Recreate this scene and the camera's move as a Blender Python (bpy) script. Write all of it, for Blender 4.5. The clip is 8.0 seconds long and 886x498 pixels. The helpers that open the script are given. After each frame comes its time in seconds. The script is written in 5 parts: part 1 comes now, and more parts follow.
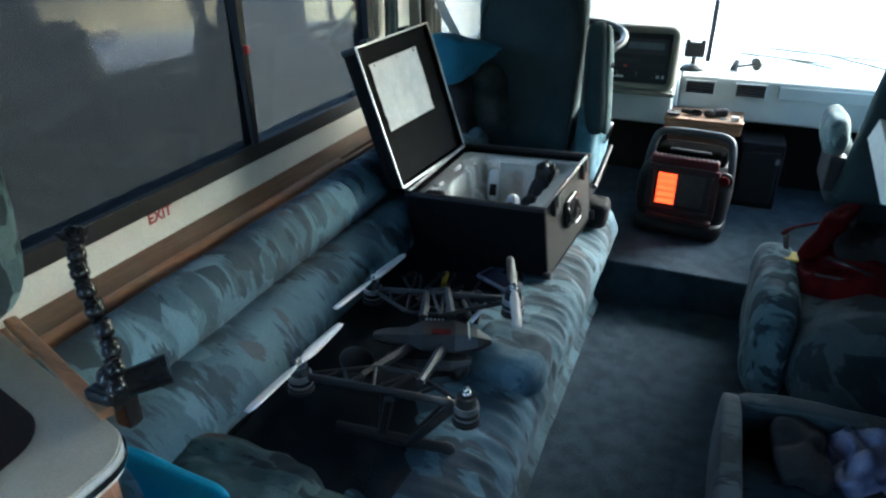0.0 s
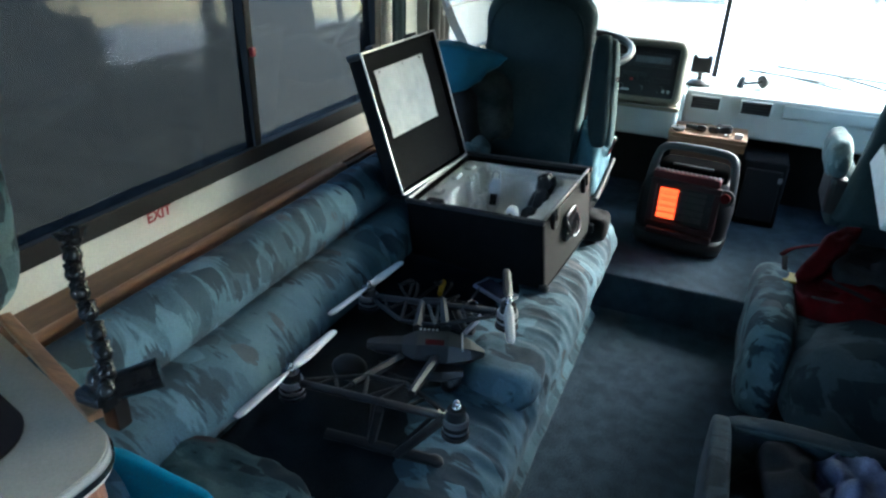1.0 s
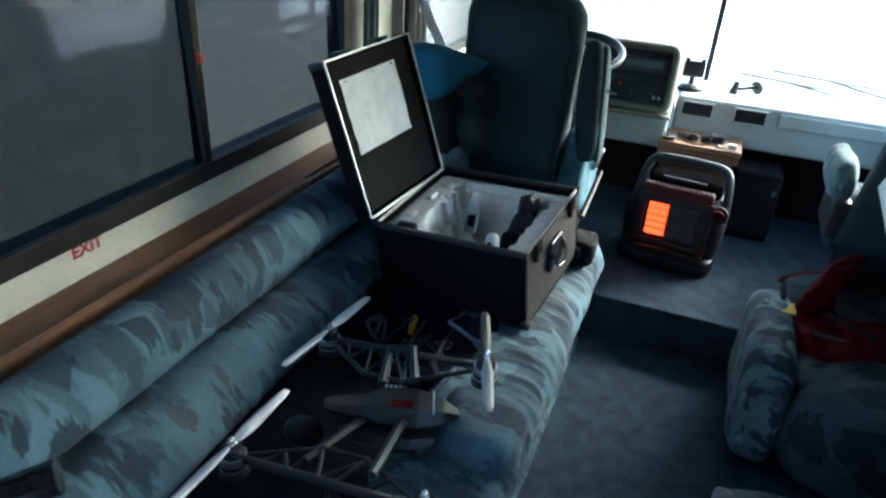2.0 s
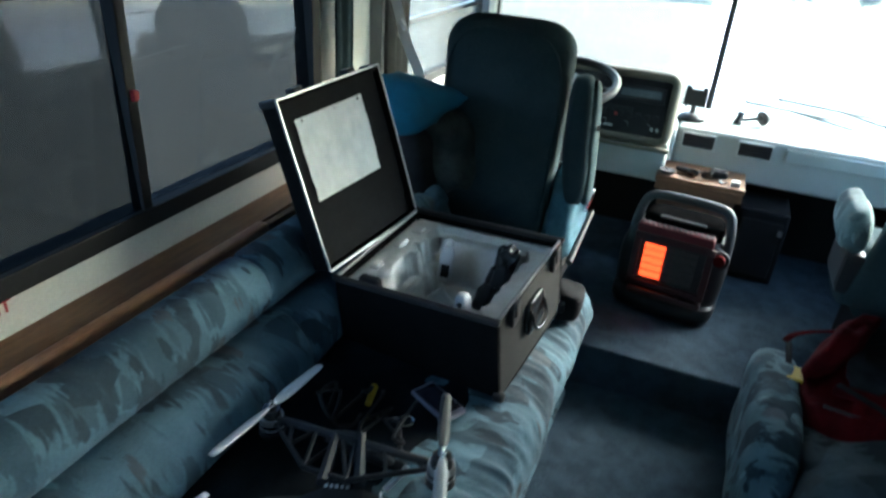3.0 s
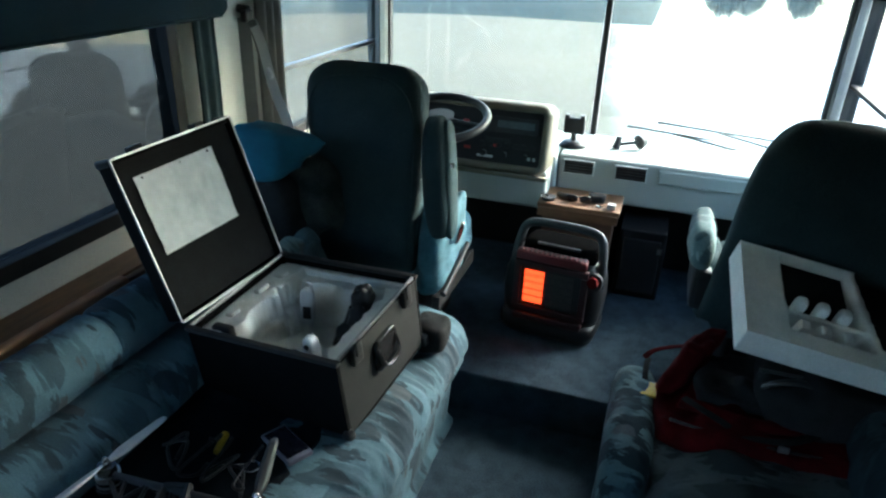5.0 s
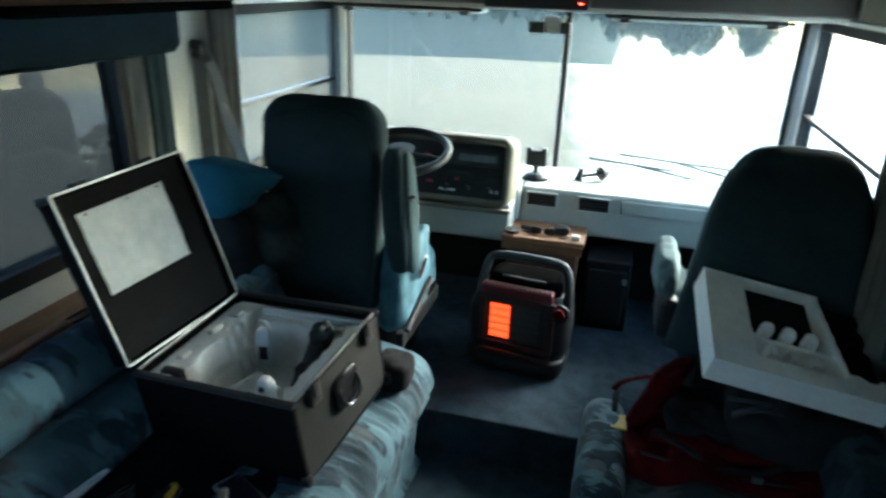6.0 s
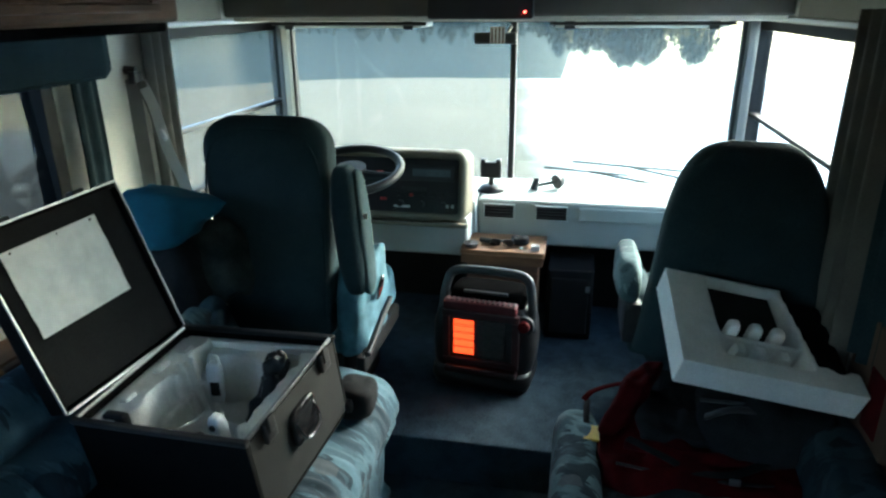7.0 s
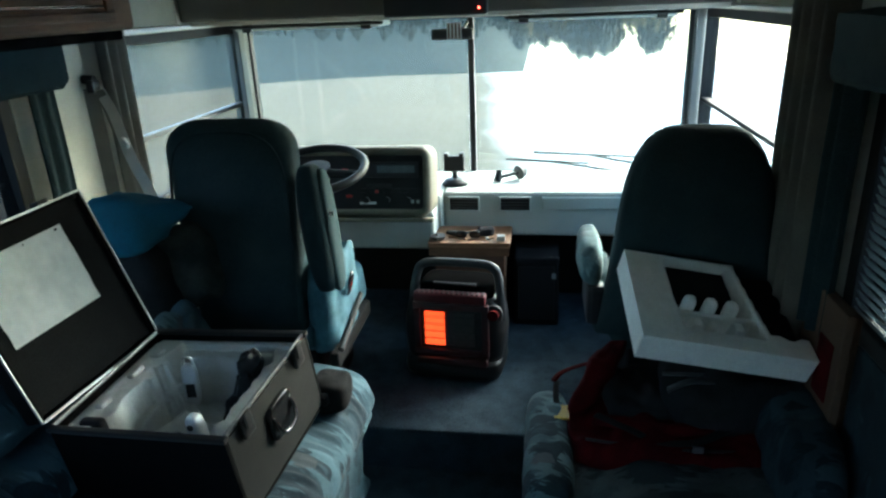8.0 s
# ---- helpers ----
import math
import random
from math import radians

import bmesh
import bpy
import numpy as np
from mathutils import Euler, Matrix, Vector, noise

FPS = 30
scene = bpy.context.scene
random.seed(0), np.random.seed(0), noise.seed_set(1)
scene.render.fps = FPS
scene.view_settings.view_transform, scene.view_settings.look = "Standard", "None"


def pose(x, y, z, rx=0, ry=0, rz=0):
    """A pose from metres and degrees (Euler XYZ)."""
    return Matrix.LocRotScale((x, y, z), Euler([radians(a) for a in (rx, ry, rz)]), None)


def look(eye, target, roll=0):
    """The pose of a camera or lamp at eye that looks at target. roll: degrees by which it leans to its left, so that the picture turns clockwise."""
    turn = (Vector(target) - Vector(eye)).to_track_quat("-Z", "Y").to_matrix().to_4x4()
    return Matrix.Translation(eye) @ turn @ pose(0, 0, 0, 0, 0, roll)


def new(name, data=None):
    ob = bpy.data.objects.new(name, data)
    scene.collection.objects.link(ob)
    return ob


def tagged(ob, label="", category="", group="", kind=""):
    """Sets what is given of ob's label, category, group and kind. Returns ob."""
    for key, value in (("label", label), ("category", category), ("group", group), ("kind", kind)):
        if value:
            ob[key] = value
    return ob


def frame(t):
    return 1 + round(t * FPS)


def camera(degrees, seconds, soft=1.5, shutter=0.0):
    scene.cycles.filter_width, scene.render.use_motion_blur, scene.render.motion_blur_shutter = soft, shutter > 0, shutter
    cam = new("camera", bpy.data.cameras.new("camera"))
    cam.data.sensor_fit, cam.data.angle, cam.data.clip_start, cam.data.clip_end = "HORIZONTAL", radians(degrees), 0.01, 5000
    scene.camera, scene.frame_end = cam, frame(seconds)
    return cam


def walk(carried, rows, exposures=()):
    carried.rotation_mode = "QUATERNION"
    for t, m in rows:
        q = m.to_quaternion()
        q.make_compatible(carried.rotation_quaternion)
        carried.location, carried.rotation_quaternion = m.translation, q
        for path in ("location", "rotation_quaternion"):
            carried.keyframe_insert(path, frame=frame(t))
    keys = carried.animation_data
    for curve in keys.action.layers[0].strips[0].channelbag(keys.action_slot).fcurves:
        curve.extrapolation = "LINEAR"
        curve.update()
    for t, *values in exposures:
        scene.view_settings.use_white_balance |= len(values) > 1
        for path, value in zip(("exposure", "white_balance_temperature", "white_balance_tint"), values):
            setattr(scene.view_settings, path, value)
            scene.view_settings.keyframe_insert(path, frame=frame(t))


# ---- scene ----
cam = camera(67.0, 8.0, soft=2.4, shutter=0.5)
ROWS = [
    (0.0, 0.070, -0.481, 1.482, 63.26, 0.00, 22.18),
    (0.5, 0.077, -0.479, 1.491, 63.27, -0.98, 23.10),
    (1.0, 0.077, -0.468, 1.504, 63.33, -1.89, 23.30),
    (1.5, 0.055, -0.396, 1.502, 63.48, -0.62, 22.82),
    (1.7, 0.029, -0.328, 1.529, 62.35, -2.58, 22.49),
    (2.8, -0.031, -0.036, 1.538, 61.77, -3.42, 21.37),
    (3.0, -0.003, 0.019, 1.566, 62.47, -3.81, 22.72),
    (3.5, 0.143, 0.085, 1.575, 65.56, -3.89, 24.93),
    (4.0, 0.227, 0.123, 1.604, 65.57, -1.82, 22.53),
    (4.5, 0.295, 0.098, 1.658, 65.19, -2.08, 18.59),
    (4.7, 0.303, 0.095, 1.648, 64.83, -1.79, 18.54),
    (5.8, 0.280, 0.093, 1.642, 65.02, -3.06, 17.97),
    (6.0, 0.310, 0.139, 1.612, 68.19, -1.87, 15.51),
    (6.5, 0.346, 0.173, 1.550, 68.13, 1.53, 12.99),
    (7.0, 0.316, 0.202, 1.579, 69.90, 0.41, 11.28),
    (7.5, 0.372, 0.170, 1.556, 70.30, 3.41, 8.29),
    (8.0, 0.339, 0.154, 1.582, 69.57, 2.23, 7.97),
]
EXPOSURES = [(0.0, 4.74, 5300, 2), (3.5, 4.42, 5360, 1), (4.5, 4.24, 5400, 0), (6.5, 4.14, 5450, -3), (7.5, 4.05, 5430, -4), (8.0, 3.9, 5420, -5)]
walk(cam, [(t, pose(x, y, z, rx, ry, rz)) for t, x, y, z, rx, ry, rz in ROWS], EXPOSURES)

# ---- daylight ----
SUN_UP, SUN_TURN = 31.0, 36.0          # degrees above the horizon, degrees to the right of straight ahead
world = bpy.data.worlds.new("sky")
scene.world = world
world.use_nodes = True
wn = world.node_tree.nodes
sky = wn.new("ShaderNodeTexSky")
sky.sky_type = 'NISHITA'
sky.sun_disc = False
sky.sun_elevation, sky.sun_rotation = radians(SUN_UP), radians(SUN_TURN)
sky.air_density, sky.dust_density = 1.0, 4.5
world.node_tree.links.new(sky.outputs[0], wn["Background"].inputs[0])
wn["Background"].inputs[1].default_value = 0.15
sun = new("sun", bpy.data.lights.new("sun", 'SUN'))
sun.data.energy, sun.data.angle, sun.data.color = 0.15, radians(36), (0.95, 0.98, 1.0)
sun_way = Vector((math.sin(radians(SUN_TURN)) * math.cos(radians(SUN_UP)), math.cos(radians(SUN_TURN)) * math.cos(radians(SUN_UP)), math.sin(radians(SUN_UP))))
sun.matrix_world = look(sun_way * 30, (0, 0, 0))


# ---- materials ----
def mat(name, c, rough=0.6, metal=0.0, c2=None, scale=14.0, bump=0.0, bscale=260.0, mix=0.5, stretch=(1, 1, 1), coat=0.0, spec=0.5, emit=None, power=0.0, fine=0.25):
    """A surface with two scales of colour variation and a fine relief."""
    m = bpy.data.materials.new(name)
    m.use_nodes = True
    n, l = m.node_tree.nodes, m.node_tree.links
    b = n["Principled BSDF"]
    b.inputs["Roughness"].default_value, b.inputs["Metallic"].default_value, b.inputs["Coat Weight"].default_value = rough, metal, coat
    b.inputs["Specular IOR Level"].default_value = spec
    tc, mp = n.new("ShaderNodeTexCoord"), n.new("ShaderNodeMapping")
    mp.inputs["Scale"].default_value = stretch
    l.new(tc.outputs["Object"], mp.inputs[0])
    big, small = n.new("ShaderNodeTexNoise"), n.new("ShaderNodeTexNoise")
    big.inputs["Scale"].default_value, big.inputs["Detail"].default_value = scale, 4
    small.inputs["Scale"].default_value, small.inputs["Detail"].default_value = bscale, 3
    l.new(mp.outputs[0], big.inputs[0]), l.new(mp.outputs[0], small.inputs[0])
    ramp = n.new("ShaderNodeMapRange")
    ramp.inputs[1].default_value, ramp.inputs[2].default_value = 0.5 - 0.22 / max(mix, 0.05) * 0.5, 0.5 + 0.22 / max(mix, 0.05) * 0.5
    l.new(big.outputs[0], ramp.inputs[0])
    mx = n.new("ShaderNodeMix")
    mx.data_type = 'RGBA'
    mx.inputs["A"].default_value = (*c, 1)
    mx.inputs["B"].default_value = (*(c2 or [v * 0.72 for v in c]), 1)
    l.new(ramp.outputs[0], mx.inputs["Factor"])
    gr = n.new("ShaderNodeMapRange")
    gr.inputs[1].default_value, gr.inputs[2].default_value, gr.inputs[3].default_value, gr.inputs[4].default_value = 0.3, 0.7, 1 - fine, 1 + fine
    l.new(small.outputs[0], gr.inputs[0])
    mul = n.new("ShaderNodeMix")
    mul.data_type, mul.blend_type = 'RGBA', 'MULTIPLY'
    mul.inputs["Factor"].default_value = 1.0
    l.new(mx.outputs["Result"], mul.inputs["A"]), l.new(gr.outputs[0], mul.inputs["B"])
    l.new(mul.outputs["Result"], b.inputs["Base Color"])
    if bump:
        bp = n.new("ShaderNodeBump")
        bp.inputs["Strength"].default_value, bp.inputs["Distance"].default_value = bump, 0.004
        l.new(small.outputs[0], bp.inputs["Height"]), l.new(bp.outputs[0], b.inputs["Normal"])
    if emit:
        b.inputs["Emission Color"].default_value, b.inputs["Emission Strength"].default_value = (*emit, 1), power
    return m


def fabric(name, light, mid, dark, brown, scale=3.0, sheen=0.04):
    """Woven upholstery printed with soft, overlapping brush strokes of leaf shape."""
    m = bpy.data.materials.new(name)
    m.use_nodes = True
    n, l = m.node_tree.nodes, m.node_tree.links
    b = n["Principled BSDF"]
    b.inputs["Roughness"].default_value, b.inputs["Sheen Weight"].default_value, b.inputs["Sheen Roughness"].default_value = 0.78, sheen, 0.4
    b.inputs["Specular IOR Level"].default_value = 0.22

    def noise_at(vector, size, detail=2.0):
        t = n.new("ShaderNodeTexNoise")
        t.inputs["Scale"].default_value, t.inputs["Detail"].default_value = size, detail
        l.new(vector, t.inputs[0])
        return t

    def spread(value, a, b_, c=0.0, d=1.0):
        r = n.new("ShaderNodeMapRange")
        r.interpolation_type = 'SMOOTHSTEP'
        for k, v in zip((1, 2, 3, 4), (a, b_, c, d)):
            r.inputs[k].default_value = v
        l.new(value, r.inputs[0])
        return r.outputs[0]

    def sums(kind, a, v, add=None):
        q = n.new("ShaderNodeMath")
        q.operation = kind
        l.new(a, q.inputs[0])
        if isinstance(v, (int, float)):
            q.inputs[1].default_value = v
        else:
            l.new(v, q.inputs[1])
        if add is not None:
            q.inputs[2].default_value = add
        return q.outputs[0]

    tc, turn = n.new("ShaderNodeTexCoord"), n.new("ShaderNodeMapping")
    turn.inputs["Rotation"].default_value = (0, radians(45), 0)     # the print runs up the back and over the seat
    bend, wm = noise_at(tc.outputs["Object"], 6, 2), n.new("ShaderNodeVectorMath")
    wm.operation = 'MULTIPLY_ADD'
    wm.inputs[1].default_value = (0.05, 0.05, 0.05)
    l.new(bend.outputs["Color"], wm.inputs[0]), l.new(tc.outputs["Object"], wm.inputs[2]), l.new(wm.outputs[0], turn.inputs[0])
    jag = n.new("ShaderNodeMapping")
    jag.inputs["Scale"].default_value = (30, 85, 12)
    l.new(turn.outputs[0], jag.inputs[0])
    ragged = sums('MULTIPLY_ADD', noise_at(jag.outputs[0], 1, 3).outputs[0], 0.84, -0.42)
    wash = spread(noise_at(turn.outputs[0], 5.5, 3).outputs[0], 0.34, 0.66)
    last = n.new("ShaderNodeMix")
    last.data_type = 'RGBA'
    last.inputs["A"].default_value, last.inputs["B"].default_value = (*[0.85 * u + 0.15 * v for u, v in zip(mid, light)], 1), (*[0.38 * u + 0.62 * v for u, v in zip(mid, light)], 1)
    l.new(wash, last.inputs["Factor"])
    for k, (size, lean, low, gain) in enumerate(((0.62, 0.25, 0.16, 0.62), (0.95, -0.5, 0.10, 0.60), (1.55, 0.7, -0.04, 0.62))):
        size *= scale / 3.0
        mp, vo, sp, ramp = n.new("ShaderNodeMapping"), n.new("ShaderNodeTexVoronoi"), n.new("ShaderNodeSeparateColor"), n.new("ShaderNodeValToRGB")
        mp.inputs["Location"].default_value, mp.inputs["Rotation"].default_value, mp.inputs["Scale"].default_value = (3.1 * k, 1.7 * k, 0.9 * k), (lean, 0, 0.9 * lean), (7 * size, 12 * size, 5.6 * size)
        vo.inputs["Scale"].default_value = 1.0
        l.new(turn.outputs[0], mp.inputs[0]), l.new(mp.outputs[0], vo.inputs["Vector"]), l.new(vo.outputs["Color"], sp.inputs[0])
        reach = sums('MULTIPLY_ADD', sp.outputs[1], gain, low)
        near = sums('ADD', sums('SUBTRACT', reach, vo.outputs["Distance"]), ragged)
        ramp.color_ramp.interpolation = 'CONSTANT'
        tones = ((0.0, dark), (0.40, mid), (0.58, brown if k == 2 else mid), (0.66, [0.5 * u + 0.5 * v for u, v in zip(mid, dark)]), (0.88, light))
        for q in range(3):
            ramp.color_ramp.elements.new(0.5)
        for e, (at, tone) in zip(ramp.color_ramp.elements, tones):
            e.position, e.color = at, (*tone, 1)
        l.new(sp.outputs[0], ramp.inputs[0])
        mx = n.new("ShaderNodeMix")
        mx.data_type = 'RGBA'
        l.new(spread(near, -0.04, 0.07, 0.0, 0.92), mx.inputs["Factor"]), l.new(last.outputs["Result"], mx.inputs["A"]), l.new(ramp.outputs[0], mx.inputs["B"])
        last = mx
    weave = noise_at(tc.outputs["Object"], 420, 2)
    mul = n.new("ShaderNodeMix")
    mul.data_type, mul.blend_type = 'RGBA', 'MULTIPLY'
    mul.inputs["Factor"].default_value = 1.0
    l.new(last.outputs["Result"], mul.inputs["A"]), l.new(spread(weave.outputs[0], 0.3, 0.7, 0.8, 1.16), mul.inputs["B"]), l.new(mul.outputs["Result"], b.inputs["Base Color"])
    crease, bp = noise_at(tc.outputs["Object"], 38, 3), n.new("ShaderNodeBump")
    relief = sums('ADD', sums('MULTIPLY', weave.outputs[0], 0.5), crease.outputs[0])
    bp.inputs["Strength"].default_value, bp.inputs["Distance"].default_value = 0.35, 0.005
    l.new(relief, bp.inputs["Height"]), l.new(bp.outputs[0], b.inputs["Normal"])
    return m


def glass(name, tint, gloss=0.08, rough=0.0, dust=0.0):
    """A thin pane: it lets light through with a tint and mirrors a little."""
    m = bpy.data.materials.new(name)
    m.use_nodes = True
    n, l = m.node_tree.nodes, m.node_tree.links
    n.remove(n["Principled BSDF"])
    tr, gl, fr, mx = n.new("ShaderNodeBsdfTransparent"), n.new("ShaderNodeBsdfGlossy"), n.new("ShaderNodeLayerWeight"), n.new("ShaderNodeMixShader")
    tr.inputs[0].default_value, gl.inputs["Roughness"].default_value = (*tint, 1), rough
    up, sc = n.new("ShaderNodeMath"), n.new("ShaderNodeMath")
    up.operation, sc.operation = 'POWER', 'MULTIPLY_ADD'
    up.inputs[1].default_value, sc.inputs[1].default_value, sc.inputs[2].default_value = 5.0, 0.9, gloss
    l.new(fr.outputs["Facing"], up.inputs[0]), l.new(up.outputs[0], sc.inputs[0]), l.new(sc.outputs[0], mx.inputs[0]), l.new(tr.outputs[0], mx.inputs[1]), l.new(gl.outputs[0], mx.inputs[2])
    if dust:
        film, haze, spots, amount = n.new("ShaderNodeBsdfTranslucent"), n.new("ShaderNodeMixShader"), n.new("ShaderNodeTexNoise"), n.new("ShaderNodeMapRange")
        film.inputs[0].default_value = (0.62, 0.66, 0.62, 1)
        spots.inputs["Scale"].default_value, spots.inputs["Detail"].default_value = 5, 4
        amount.inputs[3].default_value, amount.inputs[4].default_value = dust * 0.7, dust * 1.3
        l.new(spots.outputs[0], amount.inputs[0]), l.new(amount.outputs[0], haze.inputs[0]), l.new(mx.outputs[0], haze.inputs[1]), l.new(film.outputs[0], haze.inputs[2])
        mx = haze
    l.new(mx.outputs[0], n["Material Output"].inputs[0])
    return m


M_CARPET = mat("blue_carpet", (0.052, 0.077, 0.102), 0.95, spec=0.1, c2=(0.033, 0.052, 0.072), scale=16, mix=0.8, bump=1.0, bscale=260, fine=0.6)
M_SOFA = fabric("sofa_fabric", (0.115, 0.200, 0.248), (0.060, 0.108, 0.138), (0.024, 0.042, 0.056), (0.066, 0.082, 0.090), scale=3.5)
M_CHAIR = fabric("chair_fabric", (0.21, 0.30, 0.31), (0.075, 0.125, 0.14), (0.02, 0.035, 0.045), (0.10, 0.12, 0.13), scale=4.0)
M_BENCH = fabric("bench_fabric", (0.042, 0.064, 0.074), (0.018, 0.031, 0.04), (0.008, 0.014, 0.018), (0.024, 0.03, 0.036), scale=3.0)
M_CHAIRSHADE = fabric("shaded_chair_fabric", (0.108, 0.130, 0.130), (0.056, 0.071, 0.072), (0.025, 0.034, 0.036), (0.062, 0.068, 0.067), scale=2.6)
M_ARM = fabric("armrest_fabric", (0.25, 0.345, 0.35), (0.13, 0.20, 0.21), (0.06, 0.10, 0.11), (0.15, 0.2, 0.2), scale=5.0)
M_BLANKET = fabric("blanket_fabric", (0.10, 0.155, 0.15), (0.042, 0.072, 0.076), (0.014, 0.024, 0.03), (0.09, 0.06, 0.055), scale=3.4)
M_SEAT = mat("driver_seat_velour", (0.033, 0.053, 0.058), 0.9, spec=0.12, c2=(0.023, 0.039, 0.044), scale=9, bump=0.5, bscale=380, fine=0.3)
# driver seat velour made paler for the sides that face the daylight
M_SEAT_LIT = mat("lit_seat_velour", (.045, .085, .094), .8, spec=.25, c2=(.028, .056, .064), scale=9, bump=.5, bscale=380)
M_SEAT_BLUE = mat("seat_cushion_velour", (0.085, 0.20, 0.25), 0.75, c2=(0.04, 0.11, 0.145), mix=0.9, scale=13, bump=0.4, bscale=380)
M_TEAL = mat("teal_cotton", (0.012, 0.115, 0.175), 0.85, c2=(0.008, 0.08, 0.125), scale=10, bump=0.4, bscale=420)
M_SKY = mat("bright_blue_cloth", (0.01, 0.28, 0.46), 0.8, c2=(0.008, 0.20, 0.36), scale=10, bump=0.4, bscale=420)
M_WALL = mat("cream_wall_vinyl", (0.60, 0.59, 0.51), 0.6, c2=(0.53, 0.52, 0.45), scale=4, bump=0.15, bscale=180, fine=0.06)
M_CEIL = mat("ceiling_vinyl", (0.40, 0.38, 0.33), 0.7, c2=(0.34, 0.325, 0.285), scale=3, bump=0.2, bscale=150, fine=0.08)
M_DASH = mat("cream_dash_plastic", (0.45, 0.48, 0.445), 0.6, c2=(0.39, 0.42, 0.385), spec=0.35, scale=6, bump=0.12, bscale=300, fine=0.05)
M_HEADER = mat("grey_brown_header", (0.085, 0.078, 0.064), 0.7, c2=(0.065, 0.06, 0.05), scale=5, bump=0.2, bscale=200, fine=0.1)
M_TAN = mat("tan_trim_plastic", (0.16, 0.148, 0.105), 0.55, c2=(0.13, 0.12, 0.085), scale=6, bump=0.1, bscale=300, fine=0.06)
M_WALLSHADE = mat("shaded_olive_beige_wall", (0.24, 0.235, 0.19), 0.85, spec=0.2, c2=(0.19, 0.185, 0.15), scale=5, bump=0.3, bscale=220, fine=0.12)
M_OAK = mat("oak", (0.40, 0.205, 0.095), 0.45, c2=(0.25, 0.12, 0.055), scale=7, bump=0.2, bscale=60, stretch=(6, 0.7, 6), mix=0.6, fine=0.2)
M_OAKX = mat("oak_crosswise", (0.40, 0.205, 0.095), 0.45, c2=(0.22, 0.12, 0.06), scale=7, bump=0.2, bscale=60, stretch=(0.7, 6, 6), mix=0.6, fine=0.2)
M_OAKMIDY = mat("mid_oak_lengthwise", (0.20, 0.105, 0.05), 0.5, c2=(0.12, 0.062, 0.03), scale=7, bump=0.2, bscale=60, stretch=(6, 0.7, 6), mix=0.6, fine=0.2)
M_OAKZ = mat("oak_upright", (0.33, 0.17, 0.10), 0.45, c2=(0.20, 0.10, 0.055), scale=7, bump=0.2, bscale=60, stretch=(6, 6, 0.7), mix=0.6, fine=0.2)
M_OAKDARK = mat("dark_oak", (0.17, 0.085, 0.045), 0.5, c2=(0.10, 0.05, 0.028), scale=7, bump=0.2, bscale=60, stretch=(0.9, 0.9, 6), mix=0.6, fine=0.2)
M_WALNUT = mat("brown_stained_oak", (0.070, 0.033, 0.013), 0.6, spec=0.12, c2=(0.040, 0.018, 0.007), scale=7, bump=0.2, bscale=60, stretch=(6, 0.7, 6), mix=0.6, fine=0.2)
M_OAKMID = mat("mid_oak", (0.24, 0.125, 0.058), 0.5, c2=(0.15, 0.075, 0.036), scale=7, bump=0.2, bscale=60, stretch=(0.7, 6, 6), mix=0.6, fine=0.2)
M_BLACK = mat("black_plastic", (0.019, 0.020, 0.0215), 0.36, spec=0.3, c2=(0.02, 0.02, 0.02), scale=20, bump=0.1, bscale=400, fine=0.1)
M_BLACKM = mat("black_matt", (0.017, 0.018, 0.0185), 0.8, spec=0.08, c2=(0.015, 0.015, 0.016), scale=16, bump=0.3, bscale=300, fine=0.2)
M_CASE = mat("case_black_laminate", (0.005, 0.005, 0.0052), 0.8, spec=0.05, c2=(0.007, 0.007, 0.007), scale=18, bump=0.25, bscale=420, fine=0.25)
M_FRAME = mat("black_window_frame", (0.010, 0.010, 0.011), 0.6, spec=0.2, c2=(0.016, 0.016, 0.016), scale=8, bump=0.05, bscale=200, fine=0.1)
M_GREY = mat("dark_grey_metal", (0.034, 0.036, 0.038), 0.45, 0.3, c2=(0.024, 0.025, 0.027), scale=12, fine=0.1)
M_ALU = mat("brushed_aluminium", (0.62, 0.63, 0.64), 0.32, 1.0, c2=(0.48, 0.49, 0.50), scale=12, bump=0.05, bscale=200, stretch=(1, 8, 8), fine=0.1)
M_PANEL = mat("case_grey_panel", (0.026, 0.027, 0.025), 0.62, 0.0, c2=(0.017, 0.018, 0.017), spec=0.25, scale=9, bump=0.15, bscale=240, fine=0.12)
M_WHITE = mat("white_plastic", (0.72, 0.73, 0.74), 0.4, c2=(0.64, 0.65, 0.66), scale=9, fine=0.05)
M_FOAM = mat("white_polystyrene", (0.88, 0.89, 0.87), 0.8, c2=(0.80, 0.81, 0.79), scale=30, bump=0.5, bscale=220, fine=0.08)
M_PAPER = mat("paper_sheet", (0.93, 0.94, 0.94), 0.7, c2=(0.80, 0.82, 0.83), scale=16, mix=0.7, bump=0.3, bscale=40, fine=0.04)
M_RED = mat("red_plastic", (0.30, 0.015, 0.02), 0.45, c2=(0.22, 0.01, 0.015), scale=9, fine=0.1)
M_REDBAG = mat("red_nylon", (0.088, 0.004, 0.006), 0.88, spec=0.08, c2=(0.034, 0.0020, 0.0030), mix=0.6, scale=12, bump=0.5, bscale=300, fine=0.2)
M_DARKCLOTH = mat("dark_cloth", (0.015, 0.015, 0.016), 0.9, spec=0.12, c2=(0.027, 0.027, 0.028), scale=10, bump=0.6, bscale=350, fine=0.3)
M_CURTAIN = mat("grey_beige_curtain", (0.19, 0.185, 0.165), 0.9, c2=(0.13, 0.125, 0.115), scale=6, bump=0.4, bscale=350, fine=0.15)
